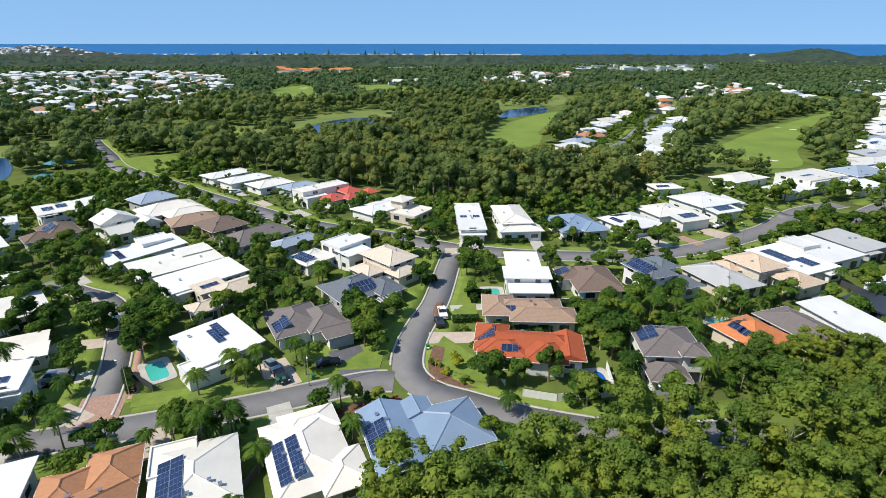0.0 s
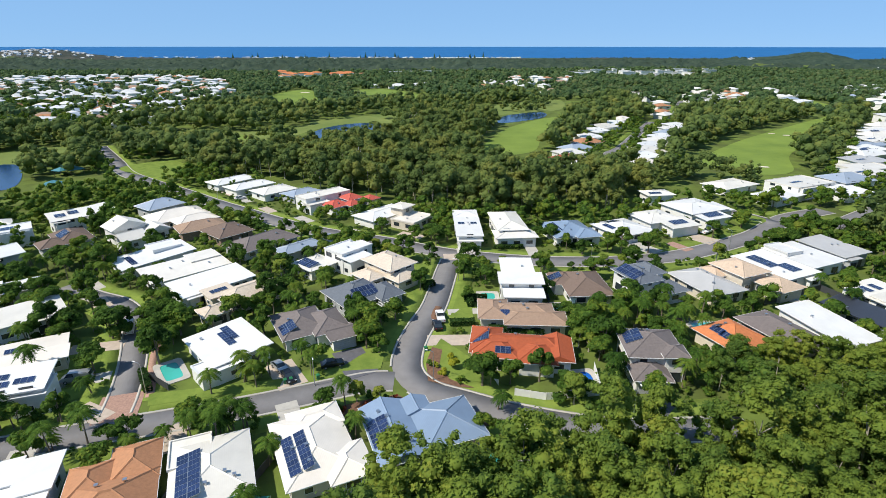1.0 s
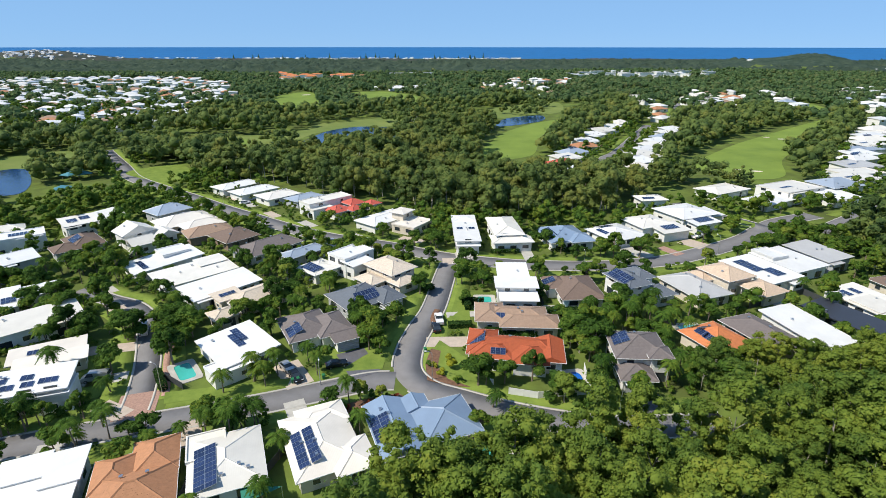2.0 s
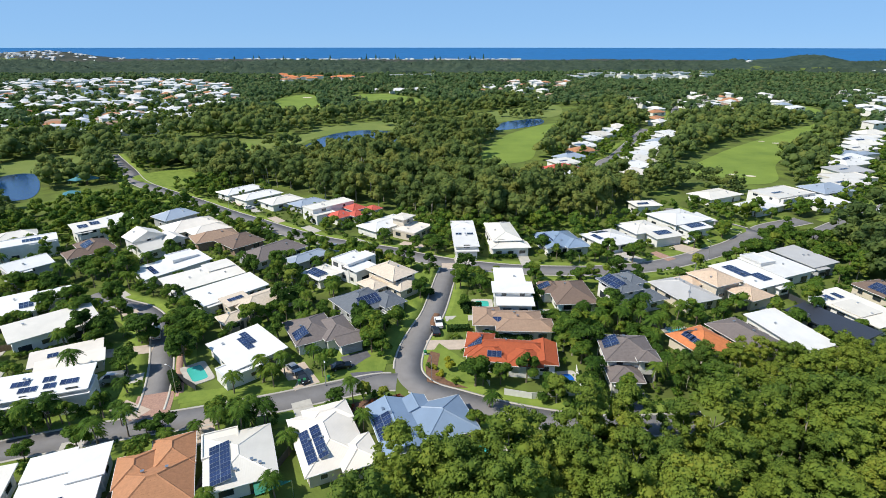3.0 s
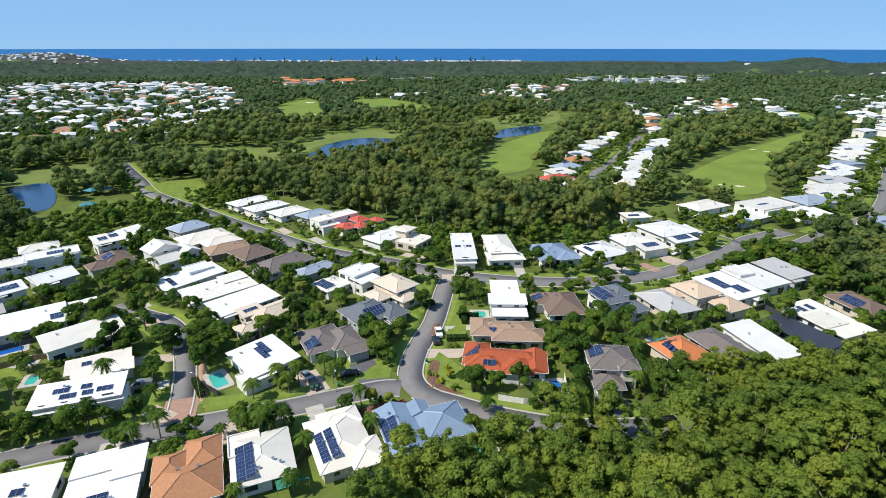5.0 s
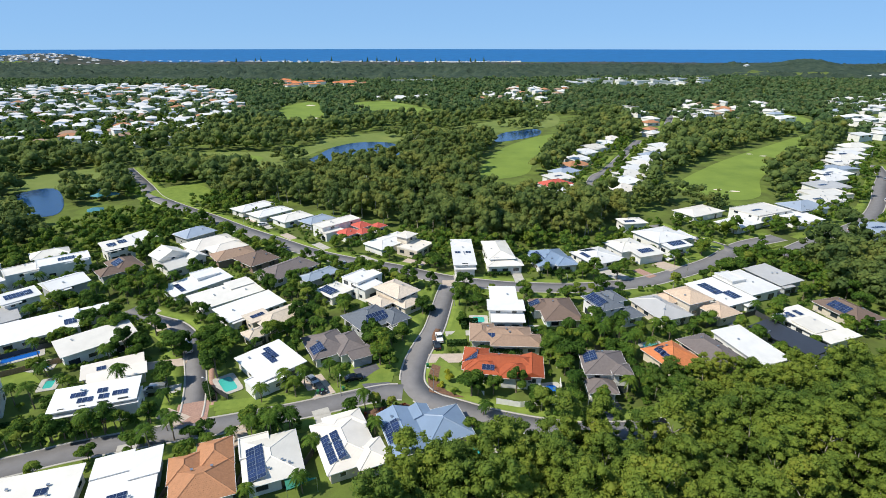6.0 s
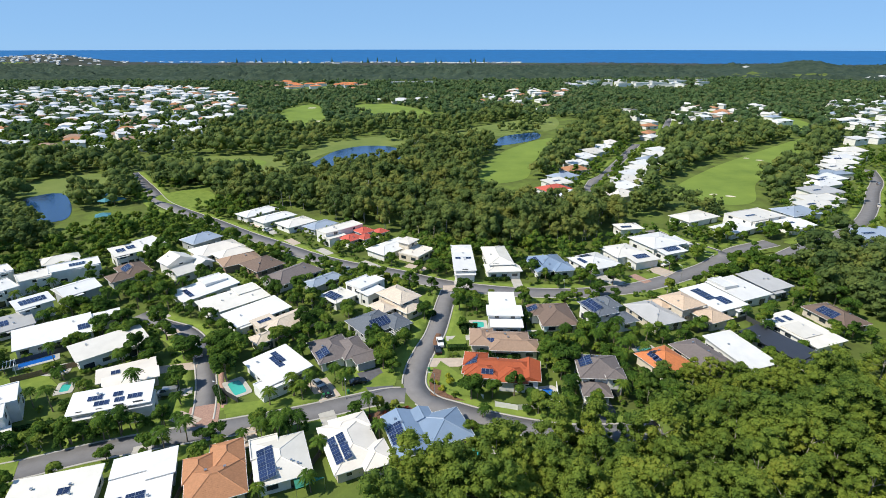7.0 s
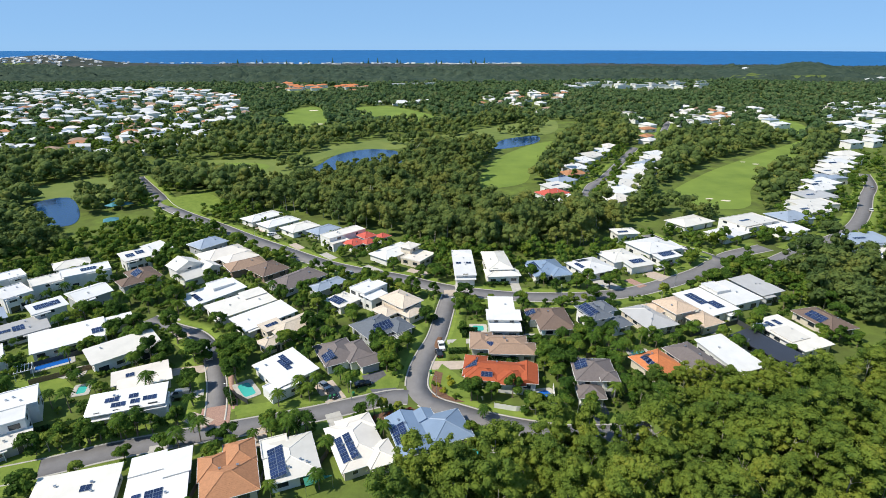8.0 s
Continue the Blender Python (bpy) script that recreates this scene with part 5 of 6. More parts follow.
def pool(x, y, w, d, rot, tone, shape="rect"):
    """A sunken pool: paved surround, shell rim and water."""
    root = empty("swimming_pool", pose(x, y, float(ground_z(x, y)), 0, 0, rot))
    word = {"aqua": "bright aqua", "blue": "deep blue", "teal": "pale teal"}[tone]
    tagged(root, f"{word} garden pool with pale paved surround", "swimming pool", "garden pools")
    footprints.append((x, y, w / 2 + 1, d / 2 + 1, math.cos(radians(rot)), math.sin(radians(rot))))
    n = 28
    pts = []
    for k in range(n):
        a = 6.2832 * k / n
        e = 0.35 if shape == "rect" else 0.85
        cx, sx = math.cos(a), math.sin(a)
        px, py = math.copysign(abs(cx) ** e, cx) * w / 2, math.copysign(abs(sx) ** e, sx) * d / 2
        if shape != "rect":
            py += 0.14 * d * math.sin(a * 2)
        pts.append((px, py))
    ring = [(px * 1.0, py * 1.0) for px, py in pts]
    out = [(px + math.copysign(1.1, px), py + math.copysign(1.1, py)) for px, py in pts]
    v = [(*p, 0.14) for p in ring] + [(*p, 0.14) for p in out] + [(*p, 0.0) for p in out] + [(*p, 0.02) for p in ring]
    f = []
    for k in range(n):
        j = (k + 1) % n
        f += [(k, n + k, n + j, j), (n + k, 2 * n + k, 2 * n + j, n + j), (k, j, 3 * n + j, 3 * n + k)]
    link("surround", raw("surround", v, f), concrete, root, "pale stone paving")
    link("water_surface", raw("water_surface", [(*p, 0.07) for p in ring], [tuple(range(n))]), pool_m[tone], root)


pool(11.2, 116.6, 3.6, 3.4, 0, "teal")
pool(29.4, 110.8, 6, 2.6, 0, "aqua")
pool(-52.4, 82.6, 3.2, 6.5, 38, "teal")
pool(26.4, 81, 4.4, 3.4, 5, "blue", "round")
pool(88.6, 117.2, 6, 3, 24, "aqua")
pool(58.5, 101.6, 4.6, 2.6, 10, "aqua")
pool(9.2, 59.4, 3.6, 5, 20, "teal")
pool(-104, 90, 4.8, 3.4, 20, "blue", "round")
pool(-112.6, 94.2, 8.6, 2.6, 36, "blue")
pool(-96.4, 82, 2.2, 3.6, 20, "teal")


def fence(x0, y0, x1, y1, h, m, label):
    """Posts and sheet panels between two points."""
    n = max(2, round(math.dist((x0, y0), (x1, y1)) / 2.4))
    ang = math.degrees(math.atan2(y1 - y0, x1 - x0))
    L = math.dist((x0, y0), (x1, y1))
    root = empty("fence", pose(x0, y0, float(ground_z(x0, y0)), 0, 0, ang))
    tagged(root, label, "fence", "garden fences")
    st = L / n
    pm = boxes("panel", [(st / 2, 0, 0.05, st - 0.1, 0.05, h)])
    po = boxes("post", [(0, 0, -0.3, 0.1, 0.1, h + 0.42)])
    for k in range(n + 1):
        link("post", po, m, root).matrix_basis = pose(k * st, 0, 0)
        if k < n:
            link("panel", pm, m, root).matrix_basis = pose(k * st, 0, 0)


timber = mat("weathered_timber", (0.24, 0.17, 0.11), 0.9, var=0.3, scale=2)
char = mat("charcoal_fence_sheet", (0.05, 0.055, 0.06), 0.6, var=0.1)
white_wall = WALL["white"]
for q in ((-16.4, 67.5, -10.6, 55.5, 1.6, timber, "weathered timber paling fence between two houses"), (-24.4, 62.5, -27.5, 52, 1.6, char, "charcoal sheet fence between two houses"), (-38.5, 60, -37.4, 46, 1.6, char, "charcoal sheet fence between two houses"),
          (-51, 54, -50.4, 42, 1.5, char, "charcoal sheet fence between two houses"), (13.2, 75.6, 18.6, 74.2, 1.5, white_wall, "white rendered garden wall by the street"), (18.6, 74.2, 28.8, 75.6, 1.5, white_wall, "white rendered garden wall by the pool"),
          (28.8, 75.6, 29.6, 84, 1.5, white_wall, "white rendered garden wall by the pool"), (13.4, 109.6, 25, 109.2, 1.9, timber, "dark timber screen below a white house"), (25.8, 112, 26.4, 127, 1.7, char, "charcoal sheet fence beside a white house"),
          (78, 112, 97, 120.5, 1.7, char, "charcoal sheet fence behind a pool"), (97, 120.5, 104, 100, 1.7, char, "charcoal sheet fence between gardens"), (-118, 92, -101, 105, 1.5, char, "dark fence beside a pool"), (-112, 84, -98, 93, 1.6, timber, "timber fence beside a pool"),
          (-55.8, 80.5, -50, 76.6, 1.5, char, "dark pool fence near the street corner"), (9, 84.5, 10.5, 78.6, 1.2, white_wall, "low white garden wall"),
          (42, 99, 56, 103, 1.7, char, "charcoal fence among palms"), (32, 111.6, 31, 100, 1.6, char, "charcoal sheet fence between gardens")):
    fence(*q)


def hedge(x, y, w, d, h, rot, m, label, seed):
    """A clipped hedge: leaf clumps all over a box, with an uneven skin."""
    rng = np.random.default_rng(seed)
    n = int(26 * (w * d + 2 * h * (w + d)))
    p = rng.uniform(-1, 1, (n, 3))
    side = rng.choice(3, n, p=np.array([h * d, h * w, w * d]) / (h * d + h * w + w * d))
    p[np.arange(n), side] = np.sign(p[np.arange(n), side]) * rng.uniform(0.9, 1.05, n)
    p[:, 2] = np.where((side == 2), np.abs(p[:, 2]), p[:, 2])
    nrm = np.zeros((n, 3))
    nrm[np.arange(n), side] = np.sign(p[np.arange(n), side])
    nrm += 0.5 * rng.normal(size=(n, 3))
    nrm /= np.linalg.norm(nrm, axis=1)[:, None]
    c = p * np.array((w / 2, d / 2, h / 2)) + np.array((0, 0, h / 2))
    a = np.cross(nrm, rng.normal(size=(n, 3)))
    a /= np.linalg.norm(a, axis=1)[:, None]
    b = np.cross(nrm, a)
    s = 0.2 * (0.6 + 0.8 * rng.random(n))[:, None]
    v = np.stack([c - a * s, c - b * s, c + a * s, c + b * s], 1).reshape(-1, 3)
    ob = link("hedge", arrays("hedge", v, np.arange(4 * n).reshape(n, 4)), m)
    ob.matrix_basis = pose(x, y, float(ground_z(x, y)), 0, 0, rot)
    tagged(ob, label, "hedge", "hedges")


for k, q in enumerate(((31, 108.4, 11, 1.6, 1.8, 0), (8, 114, 5.5, 1.2, 1.6, 0), (4.4, 101.8, 5.5, 1.6, 1.3, 4), (6.5, 113, 1.4, 5, 1.6, 5), (16, 97.4, 12, 1.6, 1.9, -3), (-55.4, 78.8, 1.4, 7, 1.5, 36), (50, 122, 1.5, 14, 1.6, 20), (-58, 48, 1.2, 12, 1.4, 10),
                       (41, 152.6, 12, 1.2, 1.2, 2), (20, 150.8, 9, 1.2, 1.2, 3), (-4, 122, 4, 1.3, 1.4, 45), (-92, 66, 16, 1.6, 1.5, 20))):
    hedge(*q, leaf_hedge, "clipped dark green garden hedge", 300 + k)
# light yellow-green and flowering bushes by the bend
for k, (x, y, s) in enumerate(((2.8, 84, 1.1), (1.6, 87.6, 0.6), (0.2, 82.2, 0.6), (-1.4, 84.6, 0.55), (14.5, 62.5, 1.0), (12.8, 61, 0.8))):
    rng = np.random.default_rng(500 + k)
    v, f = leaf_cloud(rng, crown_blobs(rng, 2.0 * s, 1.3 * s, 0.5 * s, 8), 420, 0.2)
    ob = link("garden_bush", arrays("garden_bush", v, f), flower)
    ob.matrix_basis = pose(x, y, 0)
    tagged(ob, "yellow-green leafy garden bush", "bush", "bright bushes")
red_leaf = leafy("red_leaves", (0.12, 0.03, 0.02), (0.3, 0.07, 0.04), (0.25, 0.1, 0.03))
for k in range(22):
    rng = np.random.default_rng(600 + k)
    t = rng.random()
    x, y = (-19 + 11 * t, 70.2 + 4.4 * t + rng.uniform(-0.8, 0.8)) if k % 2 else (-8 + 15 * t, 73.6 - 5.4 * t + rng.uniform(-1, 0.5))
    v, f = leaf_cloud(rng, crown_blobs(rng, 1.0, 0.6, 0.2, 5), 130, 0.18)
    ob = link("garden_bush", arrays("garden_bush", v, f), red_leaf if k % 3 == 0 else leaf)
    ob.matrix_basis = pose(x, y, 0)
    tagged(ob, "reddish leafy bush in the mulch bed" if k % 3 == 0 else "green leafy bush in the mulch bed", "bush", "bed bushes")


def shelter(x, y, rot, m):
    root = empty("picnic_shelter", pose(x, y, 0, 0, 0, rot))
    tagged(root, "park picnic shelter with a blue-green metal roof", "shelter", "park shelters")
    rv, rf, _ = roof_mesh("hip", 7, 6, 24)
    link("roof", raw("roof", rv, rf), m, root).matrix_basis = pose(0, 0, 2.6)
    pm = boxes("post", [(0, 0, -0.2, 0.16, 0.16, 2.85)])
    for a in (-2.8, 2.8):
        for b in (-2.3, 2.3):
            link("post", pm, timber, root).matrix_basis = pose(a, b, 0)


teal_roof = metal_roof("teal_sheet_metal", (0.07, 0.24, 0.3))
for x, y, r in ((-190, 262, 20), (-181, 252, 50), (-171, 222, 30), (-186, 250, 70)):
    shelter(x, y, r, teal_roof)


def shade_sail(x, y, rot):
    root = empty("shade_sail", pose(x, y, 0, 0, 0, rot))
    tagged(root, "green triangular shade sail on posts", "shade sail", "shade sails")
    n = 6
    v, f = [], []
    for i in range(n + 1):
        for j in range(n + 1 - i):
            a, b = i / n, j / n
            v.append((5.5 * a, 4.5 * b, 2.6 + 0.7 * a - 1.2 * a * b - 0.6 * a * (1 - a - b) - 0.6 * b * (1 - a - b)))
    idx = {}
    k = 0
    for i in range(n + 1):
        for j in range(n + 1 - i):
            idx[i, j] = k
            k += 1
    for i in range(n):
        for j in range(n - i):
            f.append((idx[i, j], idx[i + 1, j], idx[i, j + 1]))
            if i + j < n - 1:
                f.append((idx[i + 1, j], idx[i + 1, j + 1], idx[i, j + 1]))
    link("sail", raw("sail", v, f), mat("green_shade_cloth", (0.03, 0.2, 0.14), 0.9), root)
    for px, py, h in ((0, 0, 2.6), (5.5, 0, 3.3), (0, 4.5, 2.6)):
        pv, pf = lathe([(0.06, -0.3), (0.05, h + 0.05)], 8)
        link("post", raw("post", pv, pf), alu, root).matrix_basis = pose(px, py, 0)


shade_sail(-27.4, 46.6, 25)


def pergola(x, y, w, d, rot):
    root = empty("pergola", pose(x, y, 0, 0, 0, rot))
    tagged(root, "white slatted timber pergola beside a house", "pergola", "pergolas")
    pm = boxes("post", [(0, 0, -0.2, 0.14, 0.14, 2.8)])
    bm_ = boxes("beam", [(0, 0, 2.6, w + 0.4, 0.1, 0.2)])
    sm = boxes("slat", [(0, 0, 2.8, 0.12, d + 0.6, 0.14)])
    for b in (-d / 2, d / 2):
        link("beam", bm_, trim_white, root).matrix_basis = pose(0, b, 0)
        for a in (-w / 2, w / 2):
            link("post", pm, trim_white, root).matrix_basis = pose(a, b, 0)
    n = int(w / 0.7)
    for k in range(n + 1):
        link("slat", sm, trim_white, root).matrix_basis = pose(-w / 2 + k * w / n, 0, 0)


pergola(-13.6, 106.4, 5.5, 3.2, 40)
pergola(-116, 88, 4, 4, 35)
wr = random.Random(8)
# the wood in the middle
WOOD = [(-128, 250), (-118, 304), (-110, 288), (-80, 296), (-44, 314), (-32, 375), (-22, 440), (42, 442), (24, 358), (14, 300), (18, 262), (28, 246), (56, 246), (62, 254), (86, 246), (90, 214), (70, 192), (42, 186), (16, 186), (-2, 190), (-28, 208), (-55, 224), (-85, 246)]
spots = [(x, y, wr.uniform(0.75, 1.2), wr.randrange(7)) for x, y in jitter(WOOD, 6.8, wr) if free(x, y, 2.0, 3)]
spots += [(x, y, wr.uniform(0.5, 0.78), wr.randrange(7)) for x, y in jitter([(-108, 292), (-95, 322), (-76, 348), (-50, 366), (-34, 376), (-44, 314), (-80, 296)], 5, wr) if free(x, y, 1.5, 3)]
woodland("woodland", spots, variants(40, 7, 12, 4.8, 0.25, 13, 540, 0.4, 0.9, 0.3, 0.3), leaf_wood, "dense olive green eucalypt wood in leaf")
tagged(link("woodland_trunks", trunks_of(spots, 8.5, 0.22), gum_bark), "pale slender trunks of the eucalypt wood", "trunks", kind="stuff")
def dead_tree(x, y, h, seed):
    """A bare dead gum: pale trunk with forked limbs."""
    rng = np.random.default_rng(seed)
    root = empty("dead_tree", pose(x, y, float(ground_z(x, y)), 0, 0, rng.uniform(0, 360)))
    tagged(root, "bare pale grey dead gum standing in the wood", "dead tree", "dead gums")
    tips = [(rng.normal() * 2.2, rng.normal() * 2.2, h * rng.uniform(0.75, 1.1), 0.3) for _ in range(7)]
    link("trunk", trunk_mesh(rng, h, 0.28, tips, 7, 0.07), dead_wood, root)


dead_wood = mat("bleached_dead_wood", (0.5, 0.47, 0.42), 0.9, var=0.15, scale=1.5, bump=0.2)
for k, (x, y) in enumerate(((-42.9, 252.5), (-25.8, 384.9), (16, 300))):
    dead_tree(x, y, 13.5, 900 + k)
# bush in the foreground
BUSH = [(-15, 38), (-9, 50), (0, 52.5), (8, 54), (14, 57), (25, 59.5), (38, 61), (50, 61.5), (49, 66), (52, 71), (63, 71), (73, 75), (88, 77), (106, 84), (128, 95), (140, 100), (140, 60), (112, 37), (60, 35), (10, 35), (-8, 35)]
spots = [(x, y, wr.uniform(0.7, 1.2), wr.randrange(9)) for x, y in jitter(BUSH, 5.4, wr) if free(x, y, 1.5, 2.2)]
EDGE = [(47, 68), (49, 76), (52, 85), (66, 85), (80, 87.5), (100, 92), (104, 85), (88, 77), (73, 75), (63, 71), (52, 70)]
spots += [(x, y, wr.uniform(0.4, 0.72), wr.randrange(9)) for x, y in jitter(EDGE, 3.8, wr) if free(x, y, 1.2, 2.0)]
woodland("woodland", spots, variants(60, 9, 10.8, 4.2, 0.2, 42, 2400, 0.18, 0.85, 0.155, 0.6), leaf_gum, "olive and bright green gum trees of the near bush")
tagged(link("woodland_trunks", trunks_of(spots, 7.4, 0.15, 5, 3), gum_bark), "pale grey gum trunks of the near bush", "trunks", kind="stuff")
# side woods within about half a kilometre
MID = variants(80, 6, 10, 4.2, 0.15, 5, 80, 0.75, 0.9, 0.45, 0.25)
SIDE = []
SIDE.append([(131, 120), (133, 165), (150, 184), (178, 196), (205, 180), (250, 180), (230, 120), (160, 100)])
SIDE.append([(112, 262), (126, 284), (166, 338), (220, 394), (325, 480), (340, 560), (290, 560), (200, 470), (165, 400), (142, 350), (120, 300)])
SIDE.append([(182, 262), (202, 308), (246, 362), (312, 432), (350, 490), (400, 520), (330, 430), (270, 355), (215, 290), (190, 262), (172, 240)])
SIDE.append([(88, 212), (98, 246), (116, 262), (134, 246), (150, 242), (140, 230), (112, 238)])
SIDE.append([(-420, 385), (-250, 380), (-205, 330), (-185, 300), (-172, 262), (-200, 215), (-170, 185), (-200, 140), (-330, 200)])
SIDE.append([(-190, 330), (-120, 312), (-125, 258), (-155, 275)])
SIDE.append([(56, 290), (64, 340), (90, 420), (110, 490), (180, 640), (210, 640), (185, 480), (120, 400), (90, 345), (66, 318)])
SIDE.append([(-250, 385), (-110, 395), (-110, 470), (-60, 510), (10, 540), (110, 650), (90, 720), (20, 610), (-60, 600), (-130, 520), (-260, 560)])
SIDE.append([(160, 100), (230, 120), (330, 220), (420, 420), (360, 400), (300, 320), (250, 250), (200, 190)])
SIDE.append([(-206, 324), (-202, 302), (-180, 284), (-166, 292), (-142, 290), (-124, 300), (-118, 312), (-150, 322), (-180, 326)])
SIDE.append([(-90, -70), (-60, 24), (10, 27), (60, 27), (112, 33), (170, 60), (190, -70)])
spots = []
for k, poly in enumerate(SIDE):
    keep = (1, 1, 1, 0.9, 0.9, 0.9, 1, 0.55, 0.9, 1, 0.3)[k]
    spots += [(x, y, wr.uniform(0.7, 1.2), wr.randrange(5)) for x, y in jitter(poly, 6.4, wr) if wr.random() < keep and free(x, y, 2.0, 2.5)]
golf = [(x, y, wr.uniform(0.4, 0.9), wr.randrange(5)) for x, y in jitter([(-215, 330), (-215, 395), (-110, 400), (-110, 470), (10, 545), (120, 650), (110, 530), (-40, 445), (-86, 425), (-100, 330)], 7, wr)
        if math.sin(x * 0.09 + 1.3 * math.sin(y * 0.05)) + math.sin(y * 0.11) > 0.75 and not any(inside(a, x, y) for a in flat_areas[3:4] + flat_areas[10:13])]
spots += golf
close = [q for q in spots if math.hypot(q[0], q[1]) < 285]
woodland("woodland", close, variants(70, 6, 10.5, 4.2, 0.2, 11, 420, 0.4, 0.9, 0.3, 0.35), leaf_wood, "dark green trees beside the park and the street")
spots = [q for q in spots if math.hypot(q[0], q[1]) >= 285]
woodland("woodland", spots, MID, leaf_wood, "dark green belts of trees along fairways and roads")
# country from half a kilometre to the coast
FARV = variants(90, 5, 8.5, 5.6, 0.1, 3, 20, 1.6, 0.8, 0.5, 0.4)
spots = []
ring = [(-900, 560), (-400, 400), (-240, 540), (0, 600), (160, 640), (420, 420), (1000, 620), (1300, 1270), (-1300, 1270)]
for x, y in jitter(ring, 12, wr):
    if abs(x) < 0.95 * (y + 60) and free(x, y, 1, 2) and (wr.random() < 0.6 or not any(inside(e, x, y) for e in estates)):
        spots.append((x, y, wr.uniform(0.6, 1.2) * (1 if y < 850 or not (taken(x, y + 14, 3) or taken(x, y + 28, 3)) else 0.5), wr.randrange(5)))
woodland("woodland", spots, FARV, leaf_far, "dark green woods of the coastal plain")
# canopy of the far plain, and the low heath before the shore
def canopy(name, y0, y1, sx, sy, h0, h1, m, label):
    cx, cy = np.meshgrid(np.arange(-2700, 2710, sx), np.arange(y0, y1, sy))
    rng = np.random.default_rng(int(y0))
    jx, jy = cx + rng.uniform(-0.45, 0.45, cx.shape) * sx, cy + rng.uniform(-0.45, 0.45, cx.shape) * sy
    patch = np.sin(jx * 0.011 + 2 * np.sin(jy * 0.009)) + np.sin(jy * 0.017 + jx * 0.006) + np.sin(jx * 0.031) * np.sin(jy * 0.027)
    hgt = (h0 + (h1 - h0) * rng.random(cx.shape) ** 1.5) * np.clip(0.7 + 0.35 * patch, 0.12, 1.4)
    hgt = np.where((jx > 690) & (jx < 1210) & (jy > 1330) & (jy < 1720), hgt * 0.3, hgt)      # cleared ground of a hill estate
    hgt[:2] = -3      # the near edge dips into the ground
    v = np.stack([jx, jy, ground_z(jx, jy) + hgt], -1).reshape(-1, 3)
    n = cx.shape[1]
    i = (np.arange(cx.shape[0] - 1)[:, None] * n + np.arange(n - 1)[None]).ravel()
    keep = np.abs(v[i, 0]) < 0.92 * v[i, 1] + 60
    i = i[keep]
    tagged(link(name, arrays(name, v, np.stack([i, i + 1, i + n + 1, i + n], 1)), m), label, "woodland", kind="stuff")


# a little distance haze is put into the far canopy's colour as a bluish tint
far_wood = mat("far_canopy_haze_tinted", (0.062, 0.088, 0.058), 0.95, scale=0.05, col2=(0.02, 0.04, 0.032), spec=0.1)
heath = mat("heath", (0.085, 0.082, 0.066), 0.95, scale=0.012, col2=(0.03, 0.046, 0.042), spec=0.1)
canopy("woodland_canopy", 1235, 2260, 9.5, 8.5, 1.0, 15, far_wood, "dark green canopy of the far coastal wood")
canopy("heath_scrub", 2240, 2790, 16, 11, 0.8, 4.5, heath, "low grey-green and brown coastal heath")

# tall pines along the shore
pines = []
for k in range(3):
    rng = np.random.default_rng(700 + k)
    pines.append(leaf_cloud(rng, [(0, 0, 2 + 2.2 * i, 4.6 * (1 - i / 11)) for i in range(10)], 150, 1.3, 0.5))
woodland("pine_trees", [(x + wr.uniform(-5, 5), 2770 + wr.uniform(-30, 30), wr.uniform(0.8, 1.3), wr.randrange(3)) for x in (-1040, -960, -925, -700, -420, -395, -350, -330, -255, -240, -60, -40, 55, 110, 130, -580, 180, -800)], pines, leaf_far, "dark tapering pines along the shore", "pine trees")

# trees in the gardens: the chosen ones first, then the rest


def plant_trees(*rows):
    for x, y, k, s in rows:
        if not taken(x, y, -0.5) and not on_road(x, y, 0.3):
            put_tree(x, y, k, s)


plant_trees((7.5, 78.5, 1, 1.0), (24, 74, 1, 0.75), (15.5, 70, 0, 0.8), (-11, 104, 0, 0.95), (-16, 97, 1, 1.1), (-19, 101, 3, 1.0), (-14, 93, 2, 1.0), (5.5, 132, 0, 1.0), (10, 128, 1, 0.9), (-6, 120, 0, 1.1), (-15, 73.5, 4, 0.75), (-20, 71, 0, 0.8), (-37, 64.5, 1, 0.9), (-41, 66, 0, 1.0))
plant_trees((-52, 62, 2, 0.9), (-71, 95, 1, 1.0), (-66, 97, 1, 0.95), (-92, 106, 1, 1.0), (-99, 113, 1, 0.95), (-103, 109, 0, 1.2), (-82, 106, 1, 0.95), (-73, 115, 1, 0.9), (-64, 101, 0, 1.1), (32, 95, 3, 1.2), (33, 90, 1, 1.2), (29, 97, 1, 1.0), (31.2, 77.4, 0, 0.8), (17, 81.5, 4, 0.8))
plant_trees((36, 76, 4, 1.1), (-30, 103, 1, 0.9), (-20, 104, 3, 0.9), (12, 142, 1, 0.8), (27, 132, 1, 0.9), (50, 148, 1, 0.9), (62, 147, 1, 1.0), (88, 161, 1, 0.9), (103, 172, 1, 0.9), (45, 134, 4, 0.8), (-4, 139, 3, 0.8), (-23, 150, 0, 1.0))
plant_trees((-118.0, 122.7, 0, 1.12), (-110.2, 120.8, 1, 1.03), (-99.0, 116.0, 2, 1.12), (-86.4, 111.9, 3, 1.12), (-77.8, 113.0, 0, 1.12), (-69.8, 95.9, 1, 1.03), (-87.5, 93.6, 2, 1.12), (-84.3, 95.0, 3, 1.12), (-81.2, 96.5, 0, 1.12), (-119.9, 120.7, 1, 1.03), (-108.2, 122.8, 2, 1.12), (-93.5, 130.3, 3, 1.12))
